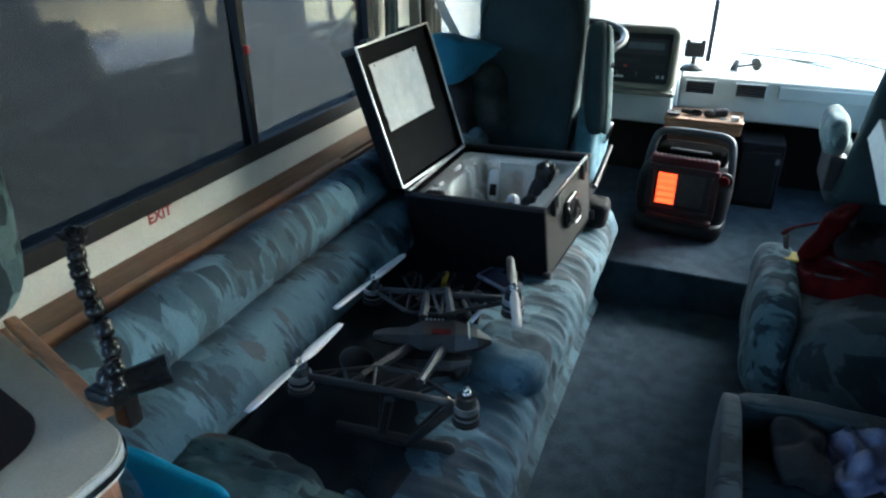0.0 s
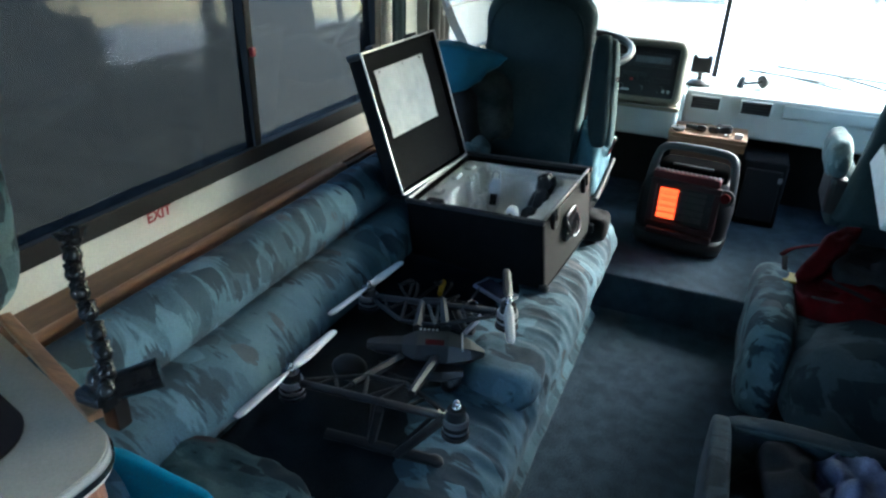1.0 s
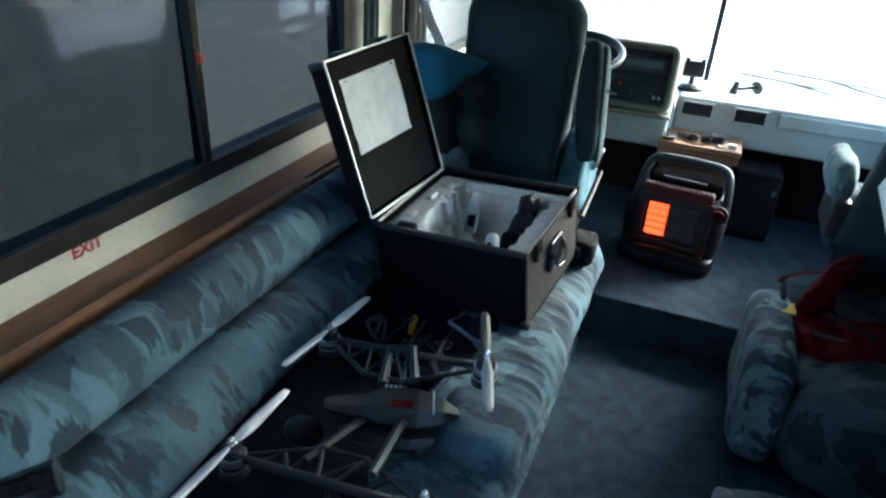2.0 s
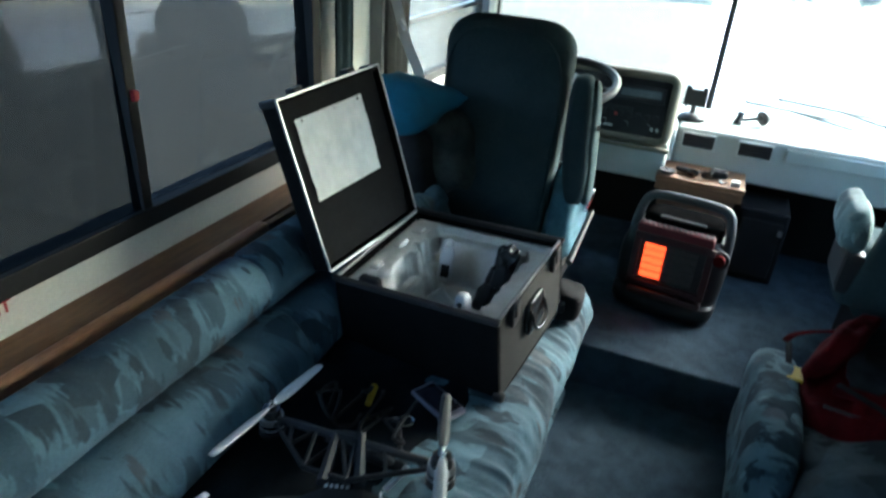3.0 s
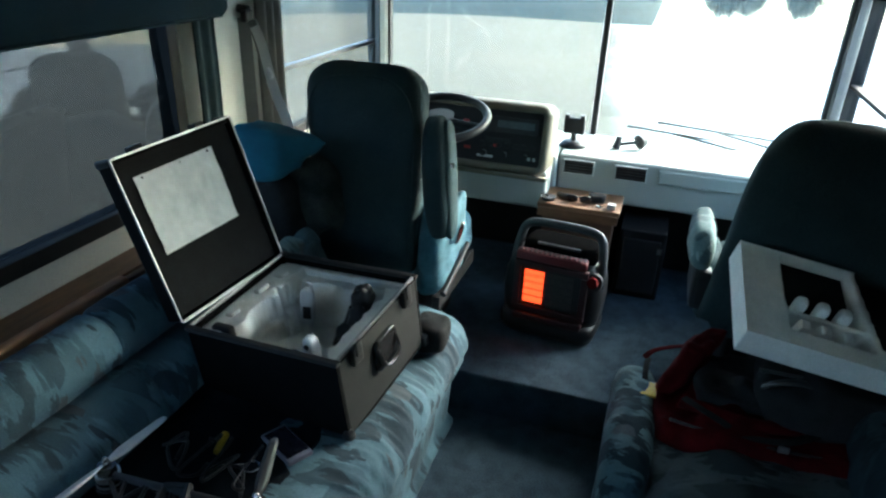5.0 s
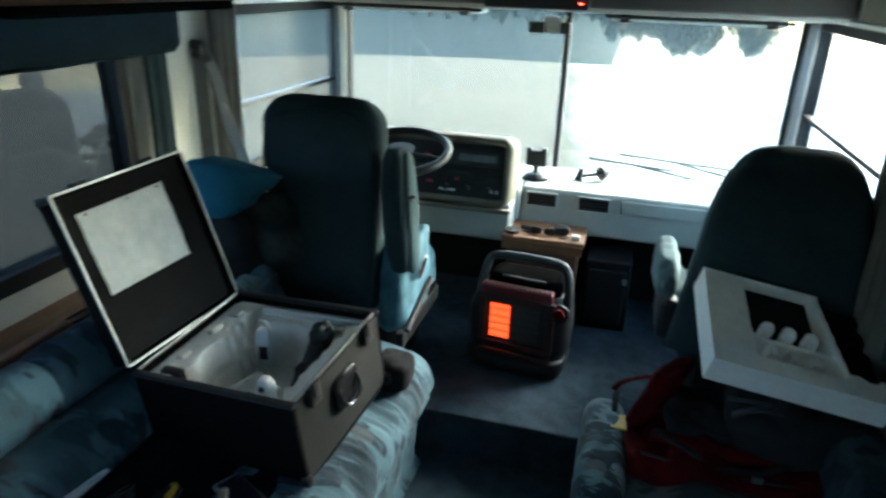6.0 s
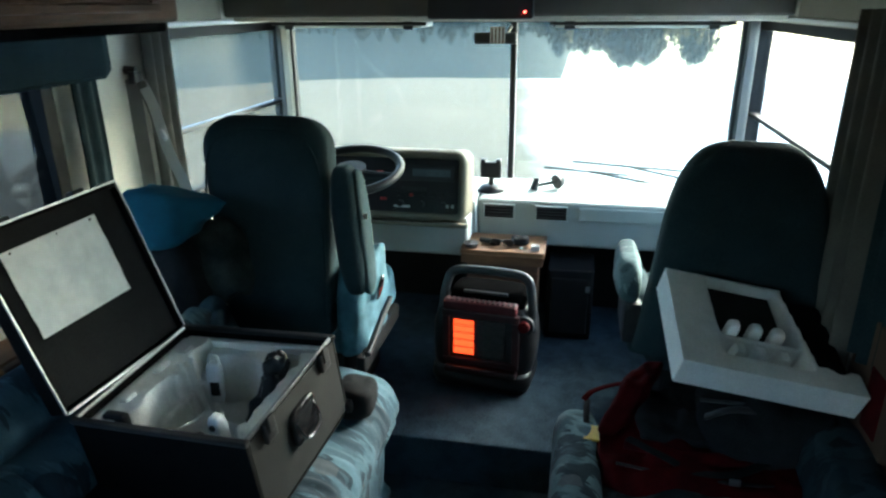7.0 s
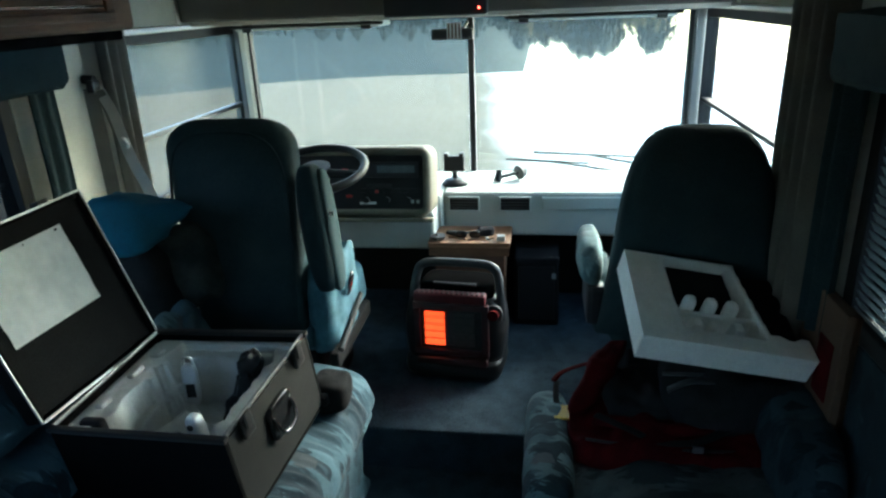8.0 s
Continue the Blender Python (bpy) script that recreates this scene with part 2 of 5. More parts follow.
M_VALANCE = mat("blue_valance_velour", (0.011, 0.028, 0.036), 0.9, spec=0.15, c2=(0.007, 0.018, 0.024), scale=6, bump=0.5, bscale=350, fine=0.3)
M_CARD = mat("brown_cardboard", (0.10, 0.056, 0.030), 0.8, c2=(0.075, 0.042, 0.024), scale=5, bump=0.15, bscale=150, fine=0.1)
M_COUNTER = mat("beige_laminate", (0.46, 0.44, 0.36), 0.35, c2=(0.40, 0.38, 0.31), scale=12, bump=0.04, bscale=250, fine=0.08)
M_CURTAIN_DARK = mat("dark_brown_curtain", (0.17, 0.16, 0.135), 0.9, spec=0.15, c2=(0.11, 0.105, 0.09), scale=6, bump=0.4, bscale=350, fine=0.15)
M_HANDLE = mat("dark_chrome", (0.22, 0.22, 0.23), 0.2, 1.0, c2=(0.15, 0.15, 0.16), scale=12, fine=0.1)
M_SIDE = glass("side_glass", (0.42, 0.43, 0.39), 0.0, 0.25, 0.055)
# near-black with no reflection, set darker than the other black plastics
M_DEEPBLACK = mat("deep_black", (0.003, 0.003, 0.0033), 1.0, spec=0.0, c2=(0.005, 0.005, 0.005), scale=16, bump=0.2, bscale=200, fine=0.2)
M_GLOSS = mat("glossy_black", (0.012, 0.012, 0.013), 0.16, c2=(0.018, 0.018, 0.018), scale=20, fine=0.1)
M_GLASS = glass("tinted_windscreen", (0.55, 0.59, 0.58), 0.02, 0.0, 0.008)
M_CLEAR = glass("clear_glass", (0.93, 0.95, 0.94), 0.03)
M_HAZE = glass("light_tinted_glass", (0.78, 0.82, 0.82), 0.02)
M_TINT = glass("dark_tinted_glass", (0.128, 0.142, 0.150), 0.014, 0.06)
M_TINT_FRONT = glass("tinted_glass_front", (0.200, 0.219, 0.230), 0.026, 0.03)
M_MOTOR = mat("motor_metal", (0.17, 0.175, 0.19), 0.25, 0.8, c2=(0.11, 0.115, 0.125), scale=20, fine=0.1)
M_PHONE = mat("grey_lilac_plastic", (0.22, 0.22, 0.27), 0.35, c2=(0.18, 0.18, 0.22), scale=9, fine=0.05)
M_GLOW = mat("heater_tile", (0.5, 0.12, 0.05), 0.8, c2=(0.4, 0.1, 0.04), scale=40, emit=(1.0, 0.06, 0.010), power=0.17)
M_STRAP = mat("grey_webbing", (0.56, 0.57, 0.55), 0.7, c2=(0.48, 0.49, 0.47), scale=12, bump=0.3, bscale=500, fine=0.15)
# darker copy of the belt's webbing, with the shade put into its colour
M_WEBDARK = mat("shaded_grey_webbing", (0.16, 0.16, 0.145), 0.8, c2=(0.12, 0.12, 0.11), scale=12, bump=0.3, bscale=500, fine=0.15)
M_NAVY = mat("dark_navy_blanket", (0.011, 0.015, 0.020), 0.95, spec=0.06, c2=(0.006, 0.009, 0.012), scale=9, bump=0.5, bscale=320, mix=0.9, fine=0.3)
M_PILLAR = mat("dark_pillar_trim", (0.07, 0.075, 0.075), 0.55, c2=(0.05, 0.055, 0.055), scale=6, bump=0.1, bscale=300, fine=0.06)
M_SLAT = mat("blue_grey_slat", (0.22, 0.27, 0.29), 0.5, c2=(0.17, 0.21, 0.23), scale=9, fine=0.06)
M_YELLOW = mat("yellow_plastic", (0.65, 0.42, 0.02), 0.5, c2=(0.55, 0.35, 0.02), scale=9)
M_CHROME = mat("chrome", (0.75, 0.76, 0.77), 0.15, 1.0, c2=(0.65, 0.66, 0.67), scale=10, fine=0.05)
M_GROUND = mat("pale_frozen_sand", (0.108, 0.088, 0.059), 0.85, c2=(0.130, 0.107, 0.073), scale=0.25, bump=0.4, bscale=6, fine=0.10)


def glare_over(m):
    """Paints sun glare as white on the sand to the right of a line that runs off towards the lake."""
    n, l = m.node_tree.nodes, m.node_tree.links
    tc, sp, nz = n.new("ShaderNodeTexCoord"), n.new("ShaderNodeSeparateXYZ"), n.new("ShaderNodeTexNoise")
    nz.inputs["Scale"].default_value, nz.inputs["Detail"].default_value = 0.5, 5
    side, wave, cover, mx = n.new("ShaderNodeMath"), n.new("ShaderNodeMath"), n.new("ShaderNodeMapRange"), n.new("ShaderNodeMix")
    side.operation = wave.operation = 'MULTIPLY_ADD'
    side.inputs[1].default_value, wave.inputs[1].default_value = 0.092, 1.1
    cover.interpolation_type = 'SMOOTHSTEP'
    cover.inputs[1].default_value, cover.inputs[2].default_value = 0.85, 1.95
    mx.data_type = 'RGBA'
    l.new(tc.outputs["Object"], sp.inputs[0]), l.new(tc.outputs["Object"], nz.inputs[0])
    l.new(sp.outputs[1], side.inputs[0]), l.new(sp.outputs[0], side.inputs[2])
    l.new(nz.outputs[0], wave.inputs[0]), l.new(side.outputs[0], wave.inputs[2]), l.new(wave.outputs[0], cover.inputs[0])
    b = n["Principled BSDF"]
    l.new(b.inputs["Base Color"].links[0].from_socket, mx.inputs["A"])
    # white of the sun glare, put into the ground's colour
    mx.inputs["B"].default_value = (0.72, 0.73, 0.72, 1)
    l.new(cover.outputs[0], mx.inputs["Factor"]), l.new(mx.outputs["Result"], b.inputs["Base Color"])


glare_over(M_GROUND)
M_WATER = mat("calm_lake", (0.015, 0.04, 0.055), 0.035, c2=(0.025, 0.055, 0.07), scale=0.03, bump=0.012, bscale=1.2, fine=0.05)
M_HILL = mat("wooded_hill", (0.028, 0.045, 0.043), 0.95, c2=(0.045, 0.058, 0.052), scale=0.05, bump=0.6, bscale=0.6, fine=0.4)
M_NEEDLE = mat("conifer_needles", (0.095, 0.115, 0.112), 0.9, c2=(0.060, 0.074, 0.074), scale=0.6, bscale=5, fine=0.4)
M_TANLEAF = mat("autumn_leaves", (0.36, 0.27, 0.13), 0.9, c2=(0.22, 0.17, 0.09), scale=0.6, bscale=5, fine=0.4)

# ---- building helpers ----
BASE = {}


def thing(name, at, label, category, group="", kind=""):
    ob = new(name)
    ob.empty_display_size = 0.05
    ob.location = at
    BASE[ob.name] = Vector(at)
    return tagged(ob, label, category, group, kind)


def part(name, bm, material, parent=None, label="", m=None, smooth=False):
    """Links a bmesh, drawn in the place's own coordinates (or moved by m), as one mesh object under a thing or a part."""
    if m:
        bmesh.ops.transform(bm, matrix=m, verts=bm.verts)
    off = BASE[parent.name] if parent else Vector((0, 0, 0))
    if off.length:
        bmesh.ops.translate(bm, vec=-off, verts=bm.verts)
    bmesh.ops.recalc_face_normals(bm, faces=bm.faces)
    if smooth:
        for f in bm.faces:
            f.smooth = True
    me = bpy.data.meshes.new(name)
    bm.to_mesh(me)
    bm.free()
    me.materials.append(material)
    ob = new(name, me)
    if parent:
        ob.parent = parent
        BASE[ob.name] = off
    else:
        BASE[ob.name] = Vector((0, 0, 0))
    if label:
        ob["label"] = label
    return ob


def single(name, bm, material, label, category, kind="", group="", m=None, smooth=False):
    return tagged(part(name, bm, material, None, label, m, smooth), label, category, group, kind)


def box(x0, x1, y0, y1, z0, z1, bevel=0.0, bm=None, seg=2):
    bm = bm or bmesh.new()
    r = bmesh.ops.create_cube(bm, size=1.0, matrix=Matrix.Translation(((x0 + x1) / 2, (y0 + y1) / 2, (z0 + z1) / 2)) @ Matrix.Diagonal((x1 - x0, y1 - y0, z1 - z0, 1)))
    if bevel:
        es = list({e for v in r["verts"] for e in v.link_edges})
        bmesh.ops.bevel(bm, geom=es, offset=bevel, segments=seg, affect='EDGES', profile=0.6)
    return bm


def rod(p0, p1, r0, r1=None, seg=12, bm=None):
    bm = bm or bmesh.new()
    p0, p1 = Vector(p0), Vector(p1)
    d = p1 - p0
    bmesh.ops.create_cone(bm, cap_ends=True, segments=seg, radius1=r0, radius2=r0 if r1 is None else r1, depth=d.length,
                          matrix=Matrix.Translation((p0 + p1) / 2) @ d.to_track_quat('Z', 'Y').to_matrix().to_4x4())
    return bm


def ball(c, r, bm=None, seg=14):
    bm = bm or bmesh.new()
    s = (r, r, r) if isinstance(r, (int, float)) else r
    bmesh.ops.create_uvsphere(bm, u_segments=seg, v_segments=max(6, seg // 2 + 1), radius=1, matrix=Matrix.Translation(c) @ Matrix.Diagonal((*s, 1)))
    return bm


def pw(v, e):
    return math.copysign(abs(v) ** e, v)


def puff(c, s, e=0.35, n=36, k=20, wrinkle=0.0, freq=9.0, bm=None, shape=None):
    """A stuffed cushion: a rounded block of half sizes s round c, with uneven cloth; shape may bend it."""
    bm = bm or bmesh.new()
    rings = []
    for j in range(1, k):
        v = -math.pi / 2 + math.pi * j / k
        ring = []
        for i in range(n):
            u = 2 * math.pi * i / n
            p = Vector((s[0] * pw(math.cos(v), e) * pw(math.cos(u), e), s[1] * pw(math.cos(v), e) * pw(math.sin(u), e), s[2] * pw(math.sin(v), e)))
            ring.append(p)
        rings.append(ring)
    def put(p):
        if shape:
            p = shape(p)
        q = p + Vector(c)
        if wrinkle:
            q = q + p.normalized() * wrinkle * noise.noise(q * freq) + Vector((0, 0, 1)) * wrinkle * 0.6 * noise.noise(q * freq * 2.3 + Vector((5, 1, 2)))
        return bm.verts.new(q)
    vr = [[put(p) for p in ring] for ring in rings]
    lo, hi = put(Vector((0, 0, -s[2]))), put(Vector((0, 0, s[2])))
    for a, b in zip(vr, vr[1:]):
        for i in range(n):
            bm.faces.new((a[i], a[(i + 1) % n], b[(i + 1) % n], b[i]))
    for i in range(n):
        bm.faces.new((lo, vr[0][(i + 1) % n], vr[0][i]))
        bm.faces.new((hi, vr[-1][i], vr[-1][(i + 1) % n]))
    return bm


def loft(rings, bm=None, cap=True):
    bm = bm or bmesh.new()
    vr = [[bm.verts.new(p) for p in ring] for ring in rings]
    n = len(vr[0])
    for a, b in zip(vr, vr[1:]):
        for i in range(n):
            bm.faces.new((a[i], a[(i + 1) % n], b[(i + 1) % n], b[i]))
    if cap:
        bm.faces.new(list(reversed(vr[0])))
        bm.faces.new(vr[-1])
    return bm


def sweep_y(outline, y0, y1, steps=40, end=0.05, bulge=None, bm=None):
    """An outline of (x, z) points drawn along y, drawn in and rounded at both ends."""
    cx, cz = sum(p[0] for p in outline) / len(outline), sum(p[1] for p in outline) / len(outline)
    rings = []
    for j in range(steps + 1):
        f = j / steps
        y = y0 + (y1 - y0) * f
        d = min(y - y0, y1 - y)
        sc = 1.0 if d >= end else 0.72 + 0.28 * math.sqrt(max(0.0, 1 - (1 - d / end) ** 2))
        ring = []
        for x, z in outline:
            q = Vector((cx + (x - cx) * sc, y, cz + (z - cz) * sc))
            ring.append(bulge(q) if bulge else q)
        rings.append(ring)
    return loft(rings, bm)


def smooth_outline(pts, per=5):
    """A closed Catmull-Rom line through (x, z) points."""
    out, n = [], len(pts)
    for i in range(n):
        p0, p1, p2, p3 = [Vector(pts[(i + d) % n]) for d in (-1, 0, 1, 2)]
        for k in range(per):
            t = k / per
            q = 0.5 * ((2 * p1) + (p2 - p0) * t + (2 * p0 - 5 * p1 + 4 * p2 - p3) * t * t + (3 * p1 - p0 - 3 * p2 + p3) * t ** 3)
            out.append((q.x, q.y))
    return out


def tube(points, r, seg=8, bm=None, flat=1.0):
    """A round cable or strap through points."""
    pts = [Vector(p) for p in points]
    rings = []
    for i, p in enumerate(pts):
        d = (pts[min(i + 1, len(pts) - 1)] - pts[max(i - 1, 0)]).normalized()
        a = d.cross(Vector((0, 0, 1)))
        a = a.normalized() if a.length > 0.05 else Vector((1, 0, 0))
        b = d.cross(a).normalized()
        rings.append([p + (a * math.cos(2 * math.pi * k / seg) + b * flat * math.sin(2 * math.pi * k / seg)) * r for k in range(seg)])
    return loft(rings, bm)


def curve_pts(pts, per=8):
    out = []
    for i in range(len(pts) - 1):
        p0, p1, p2, p3 = [Vector(pts[min(max(i + d, 0), len(pts) - 1)]) for d in (-1, 0, 1, 2)]
        for k in range(per):
            t = k / per
            out.append(0.5 * ((2 * p1) + (p2 - p0) * t + (2 * p0 - 5 * p1 + 4 * p2 - p3) * t * t + (3 * p1 - p0 - 3 * p2 + p3) * t ** 3))
    out.append(Vector(pts[-1]))
    return out


def frame_bars(x0, x1, y0, y1, z0, z1, w, axis, bm=None):
    """Four bars round an opening in a wall across the given axis."""
    bm = bm or bmesh.new()
    if axis == 'x':
        box(x0, x1, y0, y1, z0, z0 + w, 0.004, bm), box(x0, x1, y0, y1, z1 - w, z1, 0.004, bm)
        box(x0, x1, y0, y0 + w, z0 + w, z1 - w, 0.004, bm), box(x0, x1, y1 - w, y1, z0 + w, z1 - w, 0.004, bm)
    else:
        box(x0, x1, y0, y1, z0, z0 + w, 0.004, bm), box(x0, x1, y0, y1, z1 - w, z1, 0.004, bm)
        box(x0, x0 + w, y0, y1, z0 + w, z1 - w, 0.004, bm), box(x1 - w, x1, y0, y1, z0 + w, z1 - w, 0.004, bm)
    return bm

# ---- outside ----
GROUND_Z, LAKE_Z = -0.95, -0.945
SHORE = [(-400, 4), (-60, 9), (-25, 15), (-12, 20.5), (-9.4, 23.2), (-6.5, 24.6), (-2, 24.9), (2, 25.2), (10, 26), (30, 28), (80, 33), (400, 50)]


def shore_y(x):
    for (a, b), (c, d) in zip(SHORE, SHORE[1:]):
        if a <= x <= c:
            return b + (d - b) * (x - a) / (c - a) + 0.25 * noise.noise((x * 0.35, 2.2, 0))
    return 20.0


bm = bmesh.new()
bmesh.ops.create_grid(bm, x_segments=8, y_segments=8, size=3000, matrix=Matrix.Translation((0, 0, GROUND_Z)))
single("ground", bm, M_GROUND, "pale frozen sandy ground, painted white on one side for sun glare", "ground", "structure")
bm = bmesh.new()
xs = [-400, -200, -100] + [x * 0.5 for x in range(-120, 121)] + [100, 200, 400]
near = [bm.verts.new((x, shore_y(x), LAKE_Z)) for x in xs]
far = [bm.verts.new((x, 260, LAKE_Z)) for x in xs]
for i in range(len(xs) - 1):
    bm.faces.new((near[i], near[i + 1], far[i + 1], far[i]))
single("lake", bm, M_WATER, "calm dark blue lake mirroring the far wooded shore", "lake", "structure")
bm = bmesh.new()
rows = []
for j in range(16):
    rows.append([bm.verts.new((-700 + 1400 * i / 60, 255 + j * 16, LAKE_Z - 0.3 + (j / 15) ** 0.8 * ((85 if i < 30 else 2) + (10 if i < 30 else 1.5) * noise.noise((i * 0.16, 0.3, 1.0))))) for i in range(61)])
for a, b in zip(rows, rows[1:]):
    for i in range(60):
        bm.faces.new((a[i], a[i + 1], b[i + 1], b[i]))
single("backdrop", bm, M_HILL, "wooded hills behind the far lake shore", "hills", "structure", smooth=True)

def far_trees(name, material, x0, x1, count, h0, h1, clumps, label, wide=.3):
    """Distant trees: crowns of many small uneven leaf clumps round a trunk."""
    rng = random.Random(name)
    bm = bmesh.new()
    for _ in range(count):
        x, y, h = rng.uniform(x0, x1), rng.uniform(248, 262), rng.uniform(h0, h1)
        half = h * wide * rng.uniform(.75, 1.25)
        low, high = [[bm.verts.new((x + r * math.cos(k * 1.2566), y + r * math.sin(k * 1.2566), z)) for k in range(5)] for r, z in ((.02 * h, LAKE_Z), (.006 * h, LAKE_Z + h * .8))]
        for k in range(5):
            bm.faces.new((low[k], low[(k + 1) % 5], high[(k + 1) % 5], high[k]))
        for _ in range(clumps):
            f = rng.random() ** .8
            reach = half * math.sin(math.pi * (.16 + .80 * f)) * math.sqrt(rng.random())
            a = rng.uniform(0, 2 * math.pi)
            c = Vector((x + reach * math.cos(a), y + reach * math.sin(a), LAKE_Z + h * (.06 + .92 * f)))
            r = rng.uniform(.35, .95) * h / 11
            tip = [bm.verts.new(c + Vector((dx, dy, dz)) * r * rng.uniform(.6, 1.25)) for dx, dy, dz in ((0, 0, 1), (1, 0, 0), (0, 1, 0), (-1, 0, 0), (0, -1, 0), (0, 0, -1))]
            for k in range(4):
                bm.faces.new((tip[0], tip[1 + k], tip[1 + (k + 1) % 4])), bm.faces.new((tip[5], tip[1 + (k + 1) % 4], tip[1 + k]))
    return single(name, bm, material, label, "trees", "stuff")


far_trees("far_forest", M_HILL, -330, 0, 230, 5, 11, 40, "dark conifer forest along the far lake shore")
far_trees("far_tall_trees", M_NEEDLE, -8, 40, 26, 8, 19, 150, "taller dark trees standing on the far shore", .38)
far_trees("far_autumn_bushes", M_TANLEAF, -10, 40, 90, 4, 11, 44, "tan autumn bushes along the far lake shore", .32)

# ---- shell ----
XL, XR, ZC = -1.235, 1.10, 1.93
single("floor", box(XL, XR, -2.6, 2.2, -0.06, 0.0), M_CARPET, "dark blue low-pile carpet floor", "carpet", "structure")
single("cab_floor", box(XL, XR, 2.1, 3.46, -0.03, 0.17, 0.012), M_CARPET, "raised cab floor covered in dark blue carpet", "carpet", "structure")
single("wall_left", (lambda b: (box(XL - .07, XL, -2.6, -2.45, -.3, ZC, bm=b), box(XL - .07, XL, -2.45, -.85, -.3, .85, bm=b), box(XL - .07, XL, -2.45, -.85, 1.58, ZC, bm=b), box(XL - .07, XL, -.85, -.75, -.3, ZC, bm=b), box(XL - .07, XL, -0.75, 1.97, -.3, 0.79, bm=b), box(XL - .07, XL, -0.75, 1.97, 1.52, ZC, bm=b),
       box(XL - .07, XL, 1.97, 2.50, -.3, ZC, bm=b), box(XL - .07, XL, 2.50, 3.66, -.3, .80, bm=b), box(XL - .07, XL, 2.5, 3.66, 1.50, ZC, bm=b), b)[-1])(bmesh.new()),
       M_WALL, "cream vinyl side wall with a long window", "wall", "structure")
single("wall_right", (lambda b: (box(XR, XR + .07, -2.6, -.8, -.3, ZC, bm=b), box(XR, XR + .07, -.8, .10, -.3, .98, bm=b), box(XR, XR + .07, -.8, .10, 1.50, ZC, bm=b), box(XR, XR + .07, .10, 1.08, -.3, ZC, bm=b), box(XR, XR + .07, 1.08, 1.80, -.3, .80, bm=b), box(XR, XR + .07, 1.08, 1.80, 1.42, ZC, bm=b),
       box(XR, XR + .07, 1.80, 2.30, -.3, ZC, bm=b), box(XR, XR + .07, 2.30, 3.66, -.3, .80, bm=b), box(XR, XR + .07, 2.30, 3.66, 1.50, ZC, bm=b), b)[-1])(bmesh.new()),
       M_WALL, "cream vinyl side wall with a window and blinds", "wall", "structure")
single("wall_rear", box(XL, XR, -2.67, -2.6, -.05, ZC), M_OAKZ, "oak-panelled rear partition", "wall", "structure")
single("ceiling", box(XL - .07, XR + .07, -2.67, 3.7, ZC, ZC + .05), M_CEIL, "beige vinyl ceiling", "ceiling", "structure")
single("wall_front", (lambda b: (box(XL - .07, XR + .07, 3.42, 3.55, -.3, .735, bm=b), box(XL - .07, XR + .07, 3.44, 3.55, 1.52, ZC, bm=b), b)[-1])(bmesh.new()), M_BLACKM, "black-lined firewall and cowl below the windscreen", "wall", "structure")


def post(plan):
    bm = bmesh.new()
    lo, hi = [bm.verts.new((x, y, .74)) for x, y in plan], [bm.verts.new((x, y, ZC)) for x, y in plan]
    k = len(plan)
    for i in range(k):
        bm.faces.new((lo[i], lo[(i + 1) % k], hi[(i + 1) % k], hi[i]))
    bm.faces.new(hi), bm.faces.new(list(reversed(lo)))
    bmesh.ops.recalc_face_normals(bm, faces=bm.faces)
    bmesh.ops.bevel(bm, geom=[e for e in bm.edges if abs(e.verts[0].co.z - e.verts[1].co.z) > .1], offset=.008, segments=3, affect='EDGES')
    return bm


single("trim", post([(XL + .128, 3.436), (XL + .086, 3.442), (XL + .086, 3.50), (XL + .128, 3.50)]), M_WALL, "cream windscreen pillar strip on the driver side", "pillar", "structure")
single("trim", post([(XL + .084, 3.446), (XL + .002, 3.575), (XL + .002, 3.66), (XL + .03, 3.66), (XL + .084, 3.51)]), M_PILLAR, "dark corner pillar on the driver side", "pillar", "structure")
single("trim", post([(XR - .085, 3.44), (XR - .04, 3.45), (XR - .002, 3.60), (XR - .002, 3.66), (XR - .015, 3.66), (XR - .085, 3.50)]), M_PILLAR, "dark windscreen pillar on the passenger side", "pillar", "structure")

# windscreen with its centre post
ws = thing("window_1", (0, 3.5, .79), "two-part windscreen with a dark centre post", "windscreen", kind="structure")
part("frame", frame_bars(XL + .12, XR - .08, 3.455, 3.495, .736, 1.52, .022, 'y'), M_FRAME, ws)
part("centre_post", box(-.012, .016, 3.45, 3.485, .757, 1.50, .004), M_FRAME, ws)
for x0, x1 in ((XL + .14, -.014), (.018, XR - .10)):
    o = part("pane", box(x0, x1, 3.468, 3.473, .759, 1.498), M_GLASS, ws)
    o.visible_shadow = False
# panel added only to make the lower side wall darker
single("trim", box(XR - .012, XR, -2.5, 1.98, 0, .775, .003), M_BENCH, "dark blue panel added to darken the lower side wall", "wall lining", "structure")
# cab side windows
for nm, x, y0, y1, bar in (("window_2", XL - .034, 2.50, 3.66, 1.10), ("window_3", XR + .034, 2.30, 3.66, 1.08)):
    w = thing(nm, (x, (y0 + y1) / 2, .8), "cab side window with a dark frame and a cross bar", "window", kind="structure")
    part("frame", frame_bars(x - .03, x + .03, y0, y1, .80, 1.50, .04, 'x'), M_FRAME, w)
    part("cross_bar", box(x - .025, x + .025, y0 + .035, y1 - .035, bar - .009, bar + .009, .003), M_GREY if nm == "window_2" else M_FRAME, w)
    for z0, z1 in ((.836, bar - .013), (bar + .013, 1.464)):
        o = part("pane", box(x - .003, x + .003, y0 + .036, y1 - .036, z0, z1), M_HAZE if nm == "window_3" else M_SIDE, w)
        o.visible_shadow = False
